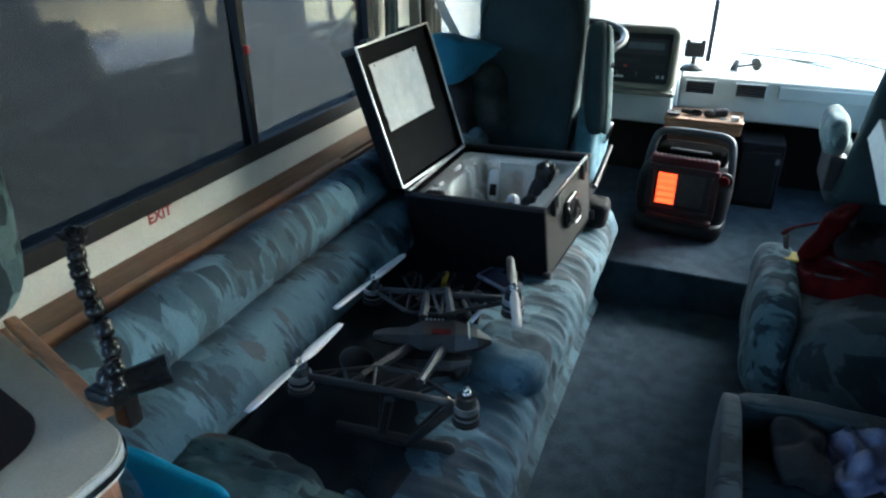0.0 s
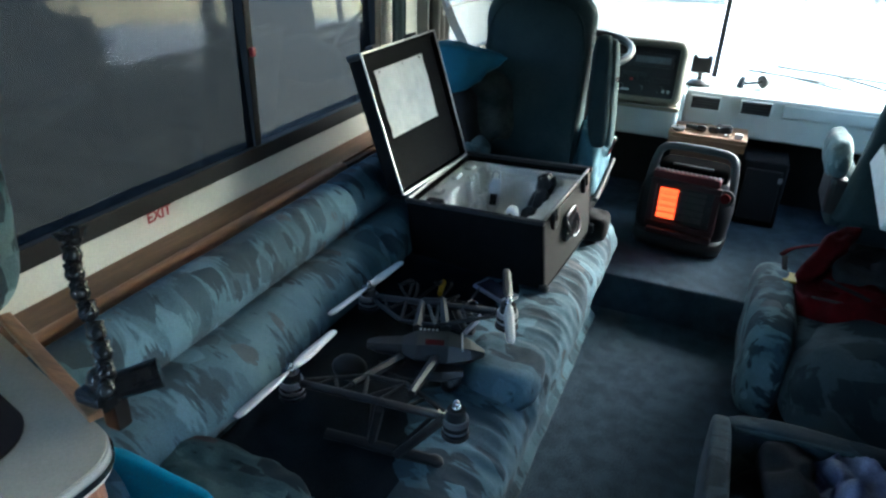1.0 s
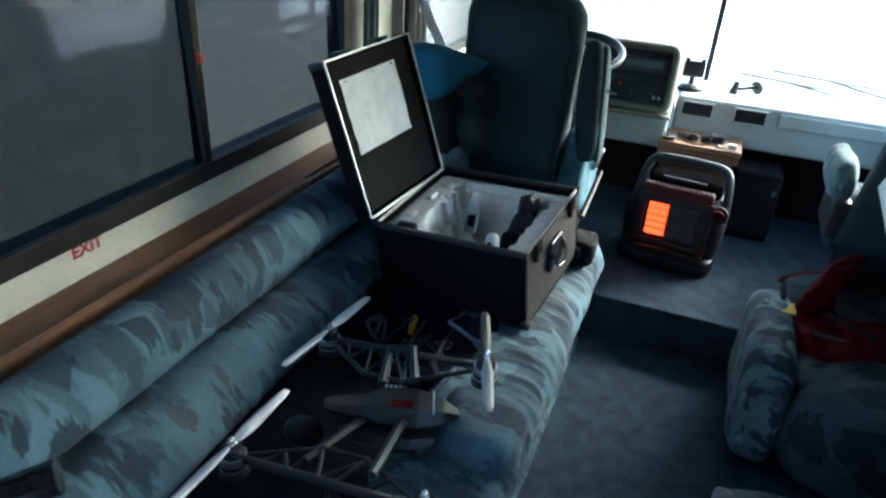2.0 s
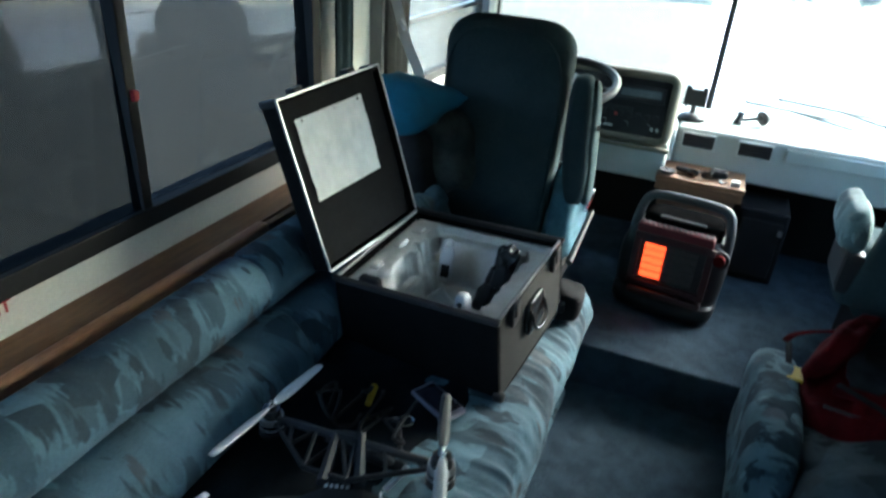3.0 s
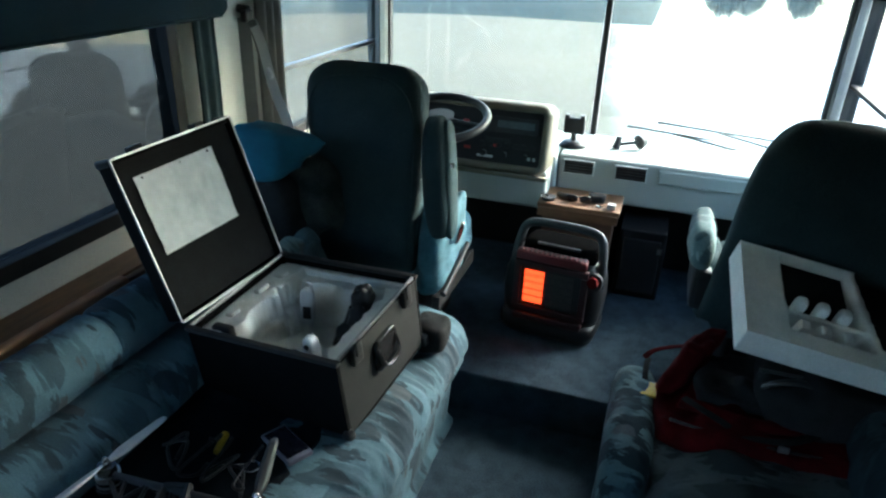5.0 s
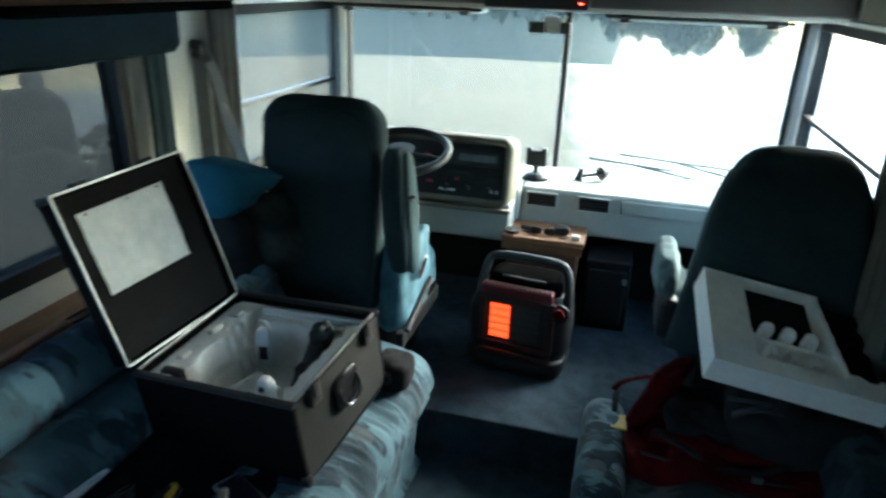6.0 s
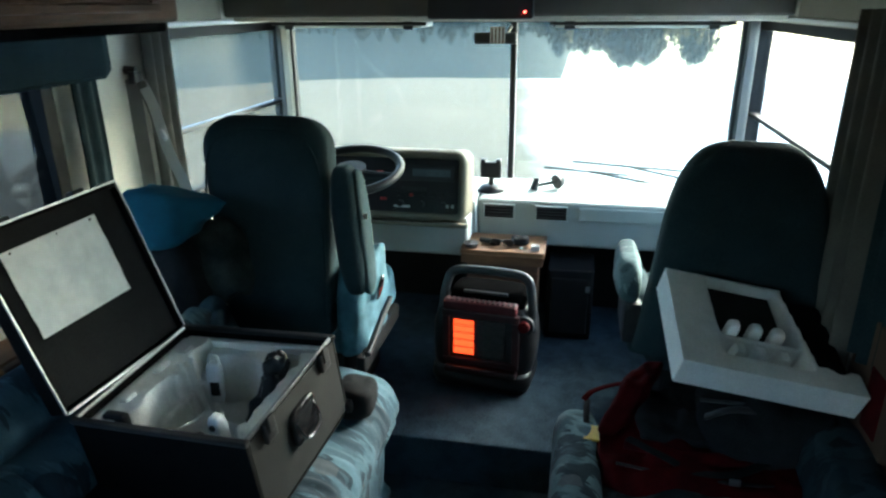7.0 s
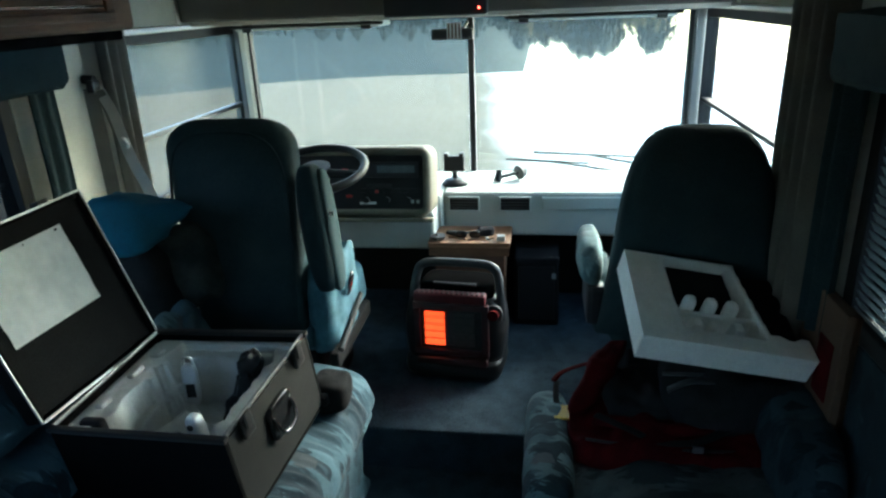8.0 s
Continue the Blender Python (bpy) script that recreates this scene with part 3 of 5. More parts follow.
# long side window by the sofa
w = thing("window_4", (XL, .6, .83), "dark tinted sliding window in a black frame", "window", kind="structure")
part("frame", frame_bars(XL - .06, XL + .012, -.75, 1.97, .786, 1.52, .05, 'x'), M_FRAME, w)
part("mid_bar", box(XL - .034, XL + .006, 1.151, 1.181, .835, 1.47, .004), M_FRAME, w)
part("latch", (lambda b: (box(XL + .006, XL + .020, 1.158, 1.174, 1.108, 1.134, .004, b), b)[-1])(bmesh.new()), M_RED, w, "small red latch knob")
for y0, y1 in ((-.70, 1.151), (1.181, 1.92)):
    part("pane", box(-.003, .003, (y0 - y1) / 2, (y1 - y0) / 2, -.326, .316), M_TINT if y0 < 0 else M_TINT_FRONT, w, m=pose(XL - .033, (y0 + y1) / 2, 1.16, 0, -3.5, -.5 if y0 < 0 else -2.0)).visible_shadow = False
# blinds window
w = thing("window_5", (XR, 1.44, .80), "side window with black frame and pale slatted blind", "window", kind="structure")
part("frame", frame_bars(XR - .012, XR + .06, 1.08, 1.80, .78, 1.44, .05, 'x'), M_FRAME, w)
part("pane", box(XR + .03, XR + .036, 1.13, 1.75, .83, 1.39), M_TINT, w).visible_shadow = False
for k in range(26):
    part("slat", box(-.0125, .0125, 1.14, 1.74, -.0006, .0006), M_SLAT, w, m=pose(XR - .002, 0, .84 + k * .0215, 0, 62, 0))

# windows behind the camera: unseen, added to let in fill light
for nm, dims, ax in (("window_6", (XR - .012, XR + .06, -.8, .10, .98, 1.50), 'x'), ("window_7", (XL - .06, XL + .012, -2.45, -.85, .85, 1.58), 'x')):
    w = thing(nm, (dims[0], dims[2], dims[4]), "unseen framed window added to let in fill light", "window", kind="structure")
    part("frame", frame_bars(*dims, .04, ax), M_FRAME, w)
    q = [(a + b) / 2 for a, b in zip(dims[::2], dims[1::2])]
    g = (q[0] - .003, q[0] + .003, dims[2] + .04, dims[3] - .04, dims[4] + .04, dims[5] - .04) if ax == 'x' else (dims[0] + .04, dims[1] - .04, q[1] - .003, q[1] + .003, dims[4] + .04, dims[5] - .04)
    part("pane", box(*g), M_CLEAR, w).visible_shadow = False

# wooden ledge and pale strip along the window
lg = thing("ledge", (XL, 1.0, .64), "oak ledge with a rounded front rail along the window wall", "ledge", kind="structure")
part("board", box(XL, XL + .109, .12, 2.0, .64, .700, .004), M_OAKMIDY, lg)
part("front_rail", box(XL + .110, XL + .150, .12, 1.46, .648, .712, .016, seg=4), M_OAK, lg, "lighter rounded oak rail", smooth=True)
part("end_rail", box(XL + .110, XL + .134, 1.463, 2.0, .648, .694, .006), M_OAKMIDY, lg)
t = bpy.data.curves.new("exit_sign", 'FONT')
t.body, t.size, t.extrude, t.offset, t.align_x = "EXIT", .041, .0006, .0009, 'CENTER'
ob = new("exit_lettering", t)
ob.matrix_world = pose(XL + .003, .735, .756, 90, 0, 90)
t.materials.append(M_RED)
tagged(ob, "red EXIT lettering on the cream wall strip", "sign")

# dash
d = thing("dashboard", (0.3, 3.2, .17), "cream moulded dashboard with air vents", "dashboard")
part("top", box(-.10, XR - .004, 3.05, 3.462, .56, .765, .02, seg=3), M_DASH, d)
part("side_shelf", box(XL + .004, -.10, 3.0, 3.462, .56, .765, .02), M_DASH, d)
part("lower_panel", box(-.72, -.115, 2.86, 3.0, .56, .73, .012), M_DASH, d)
for x0 in (-.075, .155):
    v = part("vent", frame_bars(x0, x0 + .142, 3.036, 3.055, .678, .748, .007, 'y'), M_DASH, d)
    part("grille", box(x0 + .006, x0 + .136, 3.044, 3.052, .684, .742), M_BLACK, v, "black vent grille")
    for k in range(4):
        part("fin", box(x0 + .008, x0 + .134, 3.036, 3.046, .693 + k * .013, .696 + k * .013), M_GREY, v)
part("glovebox_lid", box(.345, .80, 3.040, 3.056, .685, .745, .006), M_DASH, d)
part("firewall_lining", box(-1.22, 1.09, 3.30, 3.42, .16, .57), M_BLACKM, d, "black carpeted lining under the dash")

# instrument panel and steering wheel
d = thing("instrument_panel", (-.45, 2.8, .74), "dark instrument panel in a tan moulded surround", "instrument panel")
MI = pose(-.44, 2.84, .87, -10, 0, 0)


def bezel(x0, x1, z0, z1, r, levels):
    """Rounded-corner moulding: (inset, depth) steps from the back round the front edge into the opening."""
    rings = []
    for inset, y in levels:
        q = max(.008, r - inset)
        ring = []
        for cx, cz, a0 in ((x1 - inset - q, z1 - inset - q, 0), (x0 + inset + q, z1 - inset - q, 90), (x0 + inset + q, z0 + inset + q, 180), (x1 - inset - q, z0 + inset + q, 270)):
            ring += [Vector((cx + q * math.cos(radians(a0 + 15 * k)), y, cz + q * math.sin(radians(a0 + 15 * k)))) for k in range(7)]
        rings.append(ring)
    bm = loft(rings, cap=False)
    bmesh.ops.recalc_face_normals(bm, faces=bm.faces)
    return bm


part("surround", bezel(-.36, .328, -.148, .148, .05, ((0, .16), (0, .0), (.004, -.014), (.012, -.024), (.026, -.026), (.034, -.020), (.037, -.006), (.037, .12))), M_TAN, d, m=MI, smooth=True)
part("lower_lip", box(-.34, .335, -.030, .02, -.168, -.150, .006, seg=3), M_TAN, d, m=MI)
part("fascia", box(-.335, .300, -.014, .15, -.118, .112, .004), M_BLACK, d, m=MI)
MI = MI @ Matrix.Translation((0, .015, 0))
part("radio", box(.02, .275, -.037, -.029, .02, .085, .004), M_GREY, d, m=MI)
part("display", box(.10, .26, -.0395, -.036, .04, .07), mat("radio_display", (.13, .16, .17), .25), d, m=MI)
for k in range(7):
    part("switch", box(.03 + .036 * k, .052 + .036 * k, -.036, -.029, -.045, -.025, .003), M_BLACK, d, m=MI)
for k in range(3):
    part("knob", rod((.05 + .09 * k, -.05, -.075), (.05 + .09 * k, -.028, -.075), .013), M_BLACK, d, m=MI)
part("badge", box(.02, .09, -.033, -.0295, -.093, -.083), M_WHITE, d, m=MI)
for x0, z0 in ((-.055, .045), (-.04, -.065), (.075, -.045)):
    part("warning_light", box(x0, x0 + .028, -.0335, -.029, z0, z0 + .012, .002), mat("red_lens", (.45, .03, .03), .3), d, "small red warning light", m=MI)
for k in range(3):
    part("label_bar", box(.22 + .022 * k, .232 + .022 * k, -.0325, -.029, -.088, -.074), M_STRAP, d, m=MI)
part("slot", box(.05, .16, -.0335, -.029, -.02, -.006, .002), M_GREY, d, m=MI)
s = thing("steering_wheel", (-.50, 2.6, .9), "black two-spoke steering wheel", "steering wheel")
MW = pose(-.528, 2.60, .985, 13, 0, 0)
bm = bmesh.new()
rings = [[Vector(((.192 + .0165 * math.cos(b)) * math.cos(a), (.192 + .0165 * math.cos(b)) * math.sin(a), .0165 * math.sin(b))) for b in [2 * math.pi * k / 12 for k in range(12)]] for a in [2 * math.pi * k / 64 for k in range(65)]]
loft(rings, bm, cap=False)
bmesh.ops.remove_doubles(bm, verts=bm.verts, dist=.0002)
part("rim", bm, M_BLACK, s, m=MW, smooth=True)
part("hub", rod((0, 0, -.05), (0, 0, .01), .05, .06, 20), M_BLACK, s, m=MW)
for a in (-12, 192):
    c, q = math.cos(radians(a)), math.sin(radians(a))
    part("spoke", rod((c * .05, q * .05, -.015), (c * .190, q * .190, 0), .020, .013, 8), M_GREY, s, m=MW)
part("column", rod((0, 0, -.34), (0, 0, -.04), .04, .035, 14), M_BLACK, s, m=MW)

# ---- sofa ----
sofa = thing("sofa", (-.65, 1.1, 0), "long sofa in brushed blue-grey patterned fabric", "sofa")
SY0, SY1 = .14, 2.04


def cloth(amp, f, seed=0.0, gather=0.0, gx=-.3):
    def go(q):
        w = amp * (noise.noise(Vector((q.x * f, q.y * f * .7 + seed, q.z * f))) + .3 * noise.noise(Vector((q.x * f * 2, q.y * f * 3.2 + seed, q.z * f * 2))))
        g = gather * (noise.noise((q.y * 30 + q.z * 14, seed, q.z * 8)) + .7 * noise.noise((q.y * 64 + q.z * 24, seed, q.z * 12))) * math.exp(-((q.x - gx) / .07) ** 2)
        return q + Vector((w + g * .8, 0, w + g))
    return go


seat = smooth_outline([(-.84, .40), (-.80, .455), (-.55, .468), (-.34, .478), (-.235, .455), (-.195, .385), (-.215, .31), (-.32, .28), (-.6, .28), (-.84, .28)])
part("seat_cushion", sweep_y(seat, SY0, SY1, 260, .06, cloth(.014, 6, 1.0, .0075, -.235)), M_SOFA, sofa, smooth=True)
low = smooth_outline([(-.815, .43), (-.782, .50), (-.82, .572), (-.895, .603), (-.965, .575), (-.985, .50), (-.98, .40), (-.90, .36)])
upp = smooth_outline([(-.955, .56), (-.918, .63), (-.938, .703), (-.993, .734), (-1.058, .698), (-1.07, .52), (-1.0, .505)])
for y0, y1, s0 in ((SY0, 1.236, 2.0), (1.226, SY1, 5.0)):
    part("lower_back", sweep_y(low, y0, y1, 110, .03, cloth(.014, 7, s0)), M_SOFA, sofa, smooth=True)
    part("upper_back", sweep_y(upp, y0, y1, 110, .03, cloth(.012, 7, s0 + 9)), M_SOFA, sofa, smooth=True)
skirt = smooth_outline([(-.262, .33), (-.25, .22), (-.26, .05), (-.29, .0), (-.9, .0), (-.95, .34)])
part("skirt", sweep_y(skirt, SY0 + .01, SY1 - .01, 90, .04, cloth(.010, 5, 14)), M_SOFA, sofa, smooth=True)

# ---- hard case ----
case = thing("equipment_case", (-.52, 1.45, .47), "open black equipment case with aluminium edges", "case")
MC = pose(-.542, 1.518, .709, 5.76, -4.3, -6.4)
W2, L2, HC = .2355, .215, .228
for a in ((-W2, W2, -L2, -L2 + .012, -HC, 0), (-W2, W2, L2 - .012, L2, -HC, 0), (-W2, -W2 + .012, -L2 + .012, L2 - .012, -HC, 0)):
    part("side_wall", box(*a, .003), M_CASE, case, m=MC)
part("bottom", box(-W2, W2, -L2, L2, -HC - .012, -HC, .003), M_CASE, case, m=MC)
part("front_panel", box(W2 - .012, W2, -L2 + .012, L2 - .012, -HC, -.004, .002), M_PANEL, case, "grey textured panel", m=MC)
for y0 in (-L2 - .004, L2 - .014):
    part("rim", box(-W2 - .004, W2 + .004, y0, y0 + .018, -.004, .008, .003), M_BLACK, case, m=MC)
for x0 in (-W2 - .003, W2 - .011):
    part("edge_profile", box(x0 + .002, x0 + .010, -L2 + .014, L2 - .014, -.001, .009, .002), M_ALU, case, "bright aluminium edge profile", m=MC)
for sx in (-1, 1):
    for sy in (-1, 1):
        part("corner_cap", box(sx * W2 - .014, sx * W2 + .014, sy * L2 - .014, sy * L2 + .014, -HC - .014, -HC + .02, .009), M_BLACK, case, m=MC)
h = part("handle_plate", puff((W2 + .003, 0, -.098), (.011, .058, .050), .45, 32, 18), M_GLOSS, case, m=MC, smooth=True)
part("handle", tube(curve_pts([(W2 + .012, -.042, -.075), (W2 + .022, -.040, -.112), (W2 + .026, -.022, -.131), (W2 + .026, .022, -.131), (W2 + .022, .040, -.112), (W2 + .012, .042, -.075)]), .0048), M_HANDLE, h, "dark chrome carrying handle", m=MC, smooth=True)
for sy in (-1, 1):
    la = part("latch", box(W2, W2 + .014, sy * .135 - .022, sy * .135 + .022, -.045, .008, .005), M_BLACK, case, m=MC)
    part("latch_hook", box(W2 + .012, W2 + .019, sy * .135 - .013, sy * .135 + .013, -.02, .022, .004), M_GREY, la, m=MC)
# polystyrene lining with hollows
for a in ((-.222, .222, -.202, -.182, -.215, -.045), (-.222, .222, .182, .202, -.215, -.020), (-.222, -.200, -.181, .181, -.215, -.014), (.200, .222, -.181, .181, -.215, -.018), (-.199, .199, -.181, .181, -.226, -.205)):
    part("foam_block", box(*a, .006), M_FOAM, case, m=MC)


def ease(a, b, v):
    v = min(1.0, max(0.0, (v - a) / (b - a)))
    return v * v * (3 - 2 * v)


def moulding():
    """Moulded foam bed with a stepped bank along the hinge side and hollows for the equipment."""
    bm = bmesh.new()
    nx, ny = 118, 106
    vs = []
    for j in range(ny + 1):
        for i in range(nx + 1):
            x, y = -.201 + .402 * i / nx, -.183 + .366 * j / ny
            edge = -.138 + .030 * noise.noise((y * 13, 3.0, 0)) + .018 * round(1.6 * noise.noise((y * 30, 1, 0)))
            bank = 1 - ease(edge, edge + .014, x)
            step = 1 - ease(edge + .03 + .035 * noise.noise((y * 11, 4, 0)), edge + .045 + .035 * noise.noise((y * 11, 4, 0)), x)
            back = ease(.145, .157, y + .020 * noise.noise((x * 16, 5, 0)))
            near = (1 - ease(-.160, -.140, y + .01 * noise.noise((x * 20, 9, 0)))) * .8
            side = ease(.148, .160, x + .026 * noise.noise((y * 20, 11, 0)))
            ridge = math.exp(-((x + .045 - .35 * y) / .018) ** 2) * (1 - ease(.0, .06, y))
            z = -.192 + max(.178 * bank, .105 * step, .150 * back, .125 * near, .160 * side, .085 * ridge)
            z += .005 * noise.noise((x * 25, y * 25, 4))
            vs.append(bm.verts.new((x, y, z)))
    w = nx + 1
    for j in range(ny):
        for i in range(nx):
            q = j * w + i
            bm.faces.new((vs[q], vs[q + 1], vs[q + w + 1], vs[q + w]))
    return bm


part("foam_bed", moulding(), M_FOAM, case, m=MC, smooth=True)
for a in ((-.196, -.168, -.115, -.075, -.07, -.004), (-.197, -.172, .01, .06, -.07, -.003), (-.196, -.160, .105, .14, -.07, -.006)):
    part("foam_block", box(*a, .009, seg=3), M_FOAM, case, m=MC)
part("black_insert", puff((.100, .098, -.070), (.030, .040, .064), .55, 36, 22, .034, 30, shape=lambda p: p + Vector((.25 * p.z - .12 * p.y, .30 * p.z, 0))), M_BLACK, case, "black moulded plastic grip", m=MC, smooth=True)
part("black_insert", puff((.066, .055, -.132), (.024, .026, .040), .6, 24, 16, .010, 26, shape=lambda p: p + Vector((.3 * p.z, .2 * p.z, 0))), M_BLACK, case, m=MC, smooth=True)
part("black_insert", box(-.19, -.125, -.178, -.150, -.06, -.002, .012, seg=3), M_BLACK, case, m=MC)
MK = MC @ pose(-.070, .085, -.085, 8, 10, 20)
bo = part("charger", puff((0, 0, 0), (.021, .013, .072), .45, 24, 20, 0), M_WHITE, case, "white charger with a dark window", m=MK, smooth=True)
part("charger_window", box(-.012, .012, -.0150, -.0115, -.035, .012, .001), M_BLACK, bo, m=MK)
part("charger_loop", tube(curve_pts([(-.012, 0, .068), (-.011, 0, .090), (0, 0, .098), (.011, 0, .090), (.012, 0, .068)]), .0035), M_WHITE, bo, m=MK, smooth=True)
bo = part("battery_clip", puff((.10, -.130, -.055), (.017, .019, .052), .5, 24, 18, .004), M_WHITE, case, m=MC, smooth=True)
part("clip_hole", rod((.10, -.152, -.025), (.10, -.146, -.025), .008, .008, 14), M_BLACK, bo, m=MC)
part("small_plug", ball((.072, -.166, -.040), (.016, .012, .014)), M_BLACK, case, m=MC, smooth=True)
# lid
ML = MC @ Matrix.Translation((-W2 - .004, 0, .008)) @ pose(0, 0, 0, 0, -14, 0) @ pose(0, 0, 0, -3.1, 0, 0)
lid = part("lid", box(-.062, -.052, -.21, .21, 0, .45, .003), M_CASE, case, m=ML)
for q in ((-.0515, -.004, -.212, -.202, 0, .45), (-.0515, -.004, .202, .212, 0, .45), (-.0515, -.004, -.2015, .2015, .442, .452), (-.0515, -.004, -.2015, .2015, 0, .0075)):
    part("lid_side", box(*q, .003), M_CASE, lid, m=ML)
part("lid_lining", box(-.053, -.018, -.203, .203, .008, .444, .004), M_BLACKM, lid, m=ML)
part("lid_profile", (lambda b: (box(-.006, .0, -.2155, -.2115, 0, .454, .001, b), box(-.006, .0, .2115, .2155, 0, .454, .001, b), box(-.006, .0, -.2115, .2115, .450, .4555, .001, b), box(-.006, .002, -.2115, .2115, -.003, .004, .001, b), b)[-1])(bmesh.new()), M_ALU, lid, "aluminium edge profile", m=ML)
for sy in (-1, 1):
    part("corner_cap", box(-.065, -.006, sy * .206 - .010, sy * .206 + .010, .436, .457, .009, seg=4), M_BLACK, lid, m=ML)
    part("lid_latch", box(-.05, -.02, sy * .11 - .018, sy * .11 + .018, .452, .466, .004), M_BLACK, lid, m=ML)
bm = bmesh.new()
bmesh.ops.create_grid(bm, x_segments=44, y_segments=34, size=.5)
for v in bm.verts:
    v.co = Vector((-.0125 + .0045 * noise.noise((v.co.x * 4, v.co.y * 4, 3)) + .0022 * abs(noise.noise((v.co.x * 9, v.co.y * 9, 6))), v.co.x * .279 - .026, .285 + v.co.y * .216))
part("paper", bm, M_PAPER, lid, "creased white instruction sheet", m=ML, smooth=True)
for y in (-.14, -.01, .095):
    part("pin", ball((-.014, y, .385), .004, seg=8), M_BLACK, lid, m=ML)

# ---- drone ----
def drone():
    dr = thing("drone", (-.5, .70, .47), "grey four-rotor drone with white propellers resting on the sofa", "drone")
    fl, fr, bl, br = Vector((-.664, .493, .595)), Vector((-.286, .516, .61)), Vector((-.719, .937, .56)), Vector((-.304, .891, .645))
    for a, b, nm, way in ((fl, fr, "front_arm", .10), (bl, br, "rear_arm", -.13)):
        lo = Vector((0, 0, -.014))
        arm = part(nm, rod(a + lo, b + lo, .0085, seg=10), M_GREY, dr, smooth=True)
        inner = [a.lerp(b, f) + Vector((0, way * (1 - abs(2 * f - 1)), -.016)) for f in (.06, .22, .38, .62, .78, .94)]
        for p, q in zip(inner, inner[1:]):
            part("truss_chord", rod(p, q, .0055, seg=8), M_BLACK, arm)
        for f, p in zip((.14, .30, .46, .54, .70, .86), inner):
            part("truss_web", rod(a.lerp(b, f) + lo, p, .0042, seg=6), M_BLACK, arm)
        for f, p in zip((.14, .30, .46, .70, .86), inner[1:]):
            part("truss_web", rod(a.lerp(b, f) + lo, p, .0042, seg=6), M_BLACK, arm)
        for p in (a, b):
            part("motor_mount", rod(p + Vector((0, 0, -.052)), p + Vector((0, 0, -.044)), .029, .029, 16), M_BLACK, arm)
    MD = pose(-.47, .757, .560, 0, 3, 22)
    grey = mat("drone_grey_shell", (.017, .018, .019), .5, c2=(.012, .013, .014), scale=9)
    light = mat("drone_light_grey", (.020, .021, .023), .45, c2=(.014, .015, .016), scale=9)
    def hull(sections, zc=0.0, yc=0.0):
        return loft([[Vector((x, yc + u * w, zc + (zt if v > 0 else zb if v < 0 else 0))) for u, v in ((1, 0), (.62, 1), (-.62, 1), (-1, 0), (-.62, -1), (.62, -1))] for x, w, zt, zb in sections])
    b = part("body", hull(((-.135, .012, .008, -.008), (-.11, .022, .014, -.013), (-.05, .030, .019, -.018), (-.015, .050, .030, -.024), (.06, .052, .034, -.026), (.115, .034, .022, -.018), (.15, .010, .006, -.006))), grey, dr, m=MD)
    part("lower_fairing", hull(((-.10, .012, .008, -.008), (-.03, .035, .014, -.014), (.05, .038, .014, -.014), (.10, .014, .008, -.008)), -.022, -.055), light, b, m=MD)
    part("badge", box(.005, .05, -.030, -.010, .033, .0352), M_REDBAG, b, "small red lettering bar", m=MD)
    part("stripe", box(.092, .096, -.036, .036, .0265, .0295), M_WHITE, b, m=MD)
    part("vents", (lambda m_: ([box(-.012 + .010 * k, -.006 + .010 * k, .034, .042, .029, .0305, 0, m_) for k in range(5)], m_)[-1])(bmesh.new()), M_WHITE, b, m=MD)
    for p, q in (((-.503, .795, .585), (-.545, .918, .585)), ((-.435, .815, .59), (-.490, .925, .60)), ((-.50, .70, .56), (-.535, .535, .585)), ((-.425, .735, .56), (-.40, .545, .60))):
        part("spine", (lambda m_: (rod(p, q, .013, .009, 6, m_), m_)[-1])(bmesh.new()), light, b)
    part("spine_brace", rod((-.545, .918, .59), (-.490, .925, .60), .007), light, b)
    part("nose", ball((-.615, .655, .525), (.045, .035, .03)), M_BLACK, dr, smooth=True)
    part("camera_pod", (lambda m_: (ball((-.385, .735, .51), (.026, .026, .026), m_), rod((-.385, .705, .508), (-.385, .735, .51), .014, .018, 14, m_), m_)[-1])(bmesh.new()), M_BLACK, dr, smooth=True)
    part("antenna", rod((-.395, .84, .575), (-.365, .875, .615), .006, .006, 8), M_ALU, dr)
    for p, ang, two in ((fl, 88, 1), (fr, 0, 0), (bl, 84, 1), (br, 110, 1)):
        mo = part("motor", (lambda m_: (rod(p + Vector((0, 0, -.045)), p + Vector((0, 0, -.022)), .026, .026, 20, m_), rod(p + Vector((0, 0, -.008)), p + Vector((0, 0, .012)), .022, .019, 20, m_), m_)[-1])(bmesh.new()), M_BLACK if p in (fr, br) else M_MOTOR, dr)
        part("motor_bell", (lambda m_: (rod(p + Vector((0, 0, -.021)), p + Vector((0, 0, -.008)), .0265, .0255, 20, m_), rod(p + Vector((0, 0, -.036)), p + Vector((0, 0, -.032)), .0268, .0268, 20, m_), m_)[-1])(bmesh.new()), M_ALU, mo, "bright aluminium motor bell")
        part("motor_cap", (lambda m_: (rod(p + Vector((0, 0, .012)), p + Vector((0, 0, .024)), .012, .008, 14, m_), ball(p + Vector((0, 0, .026)), .008, m_, 10), m_)[-1])(bmesh.new()), M_CHROME, mo, "silver propeller nut", smooth=True)
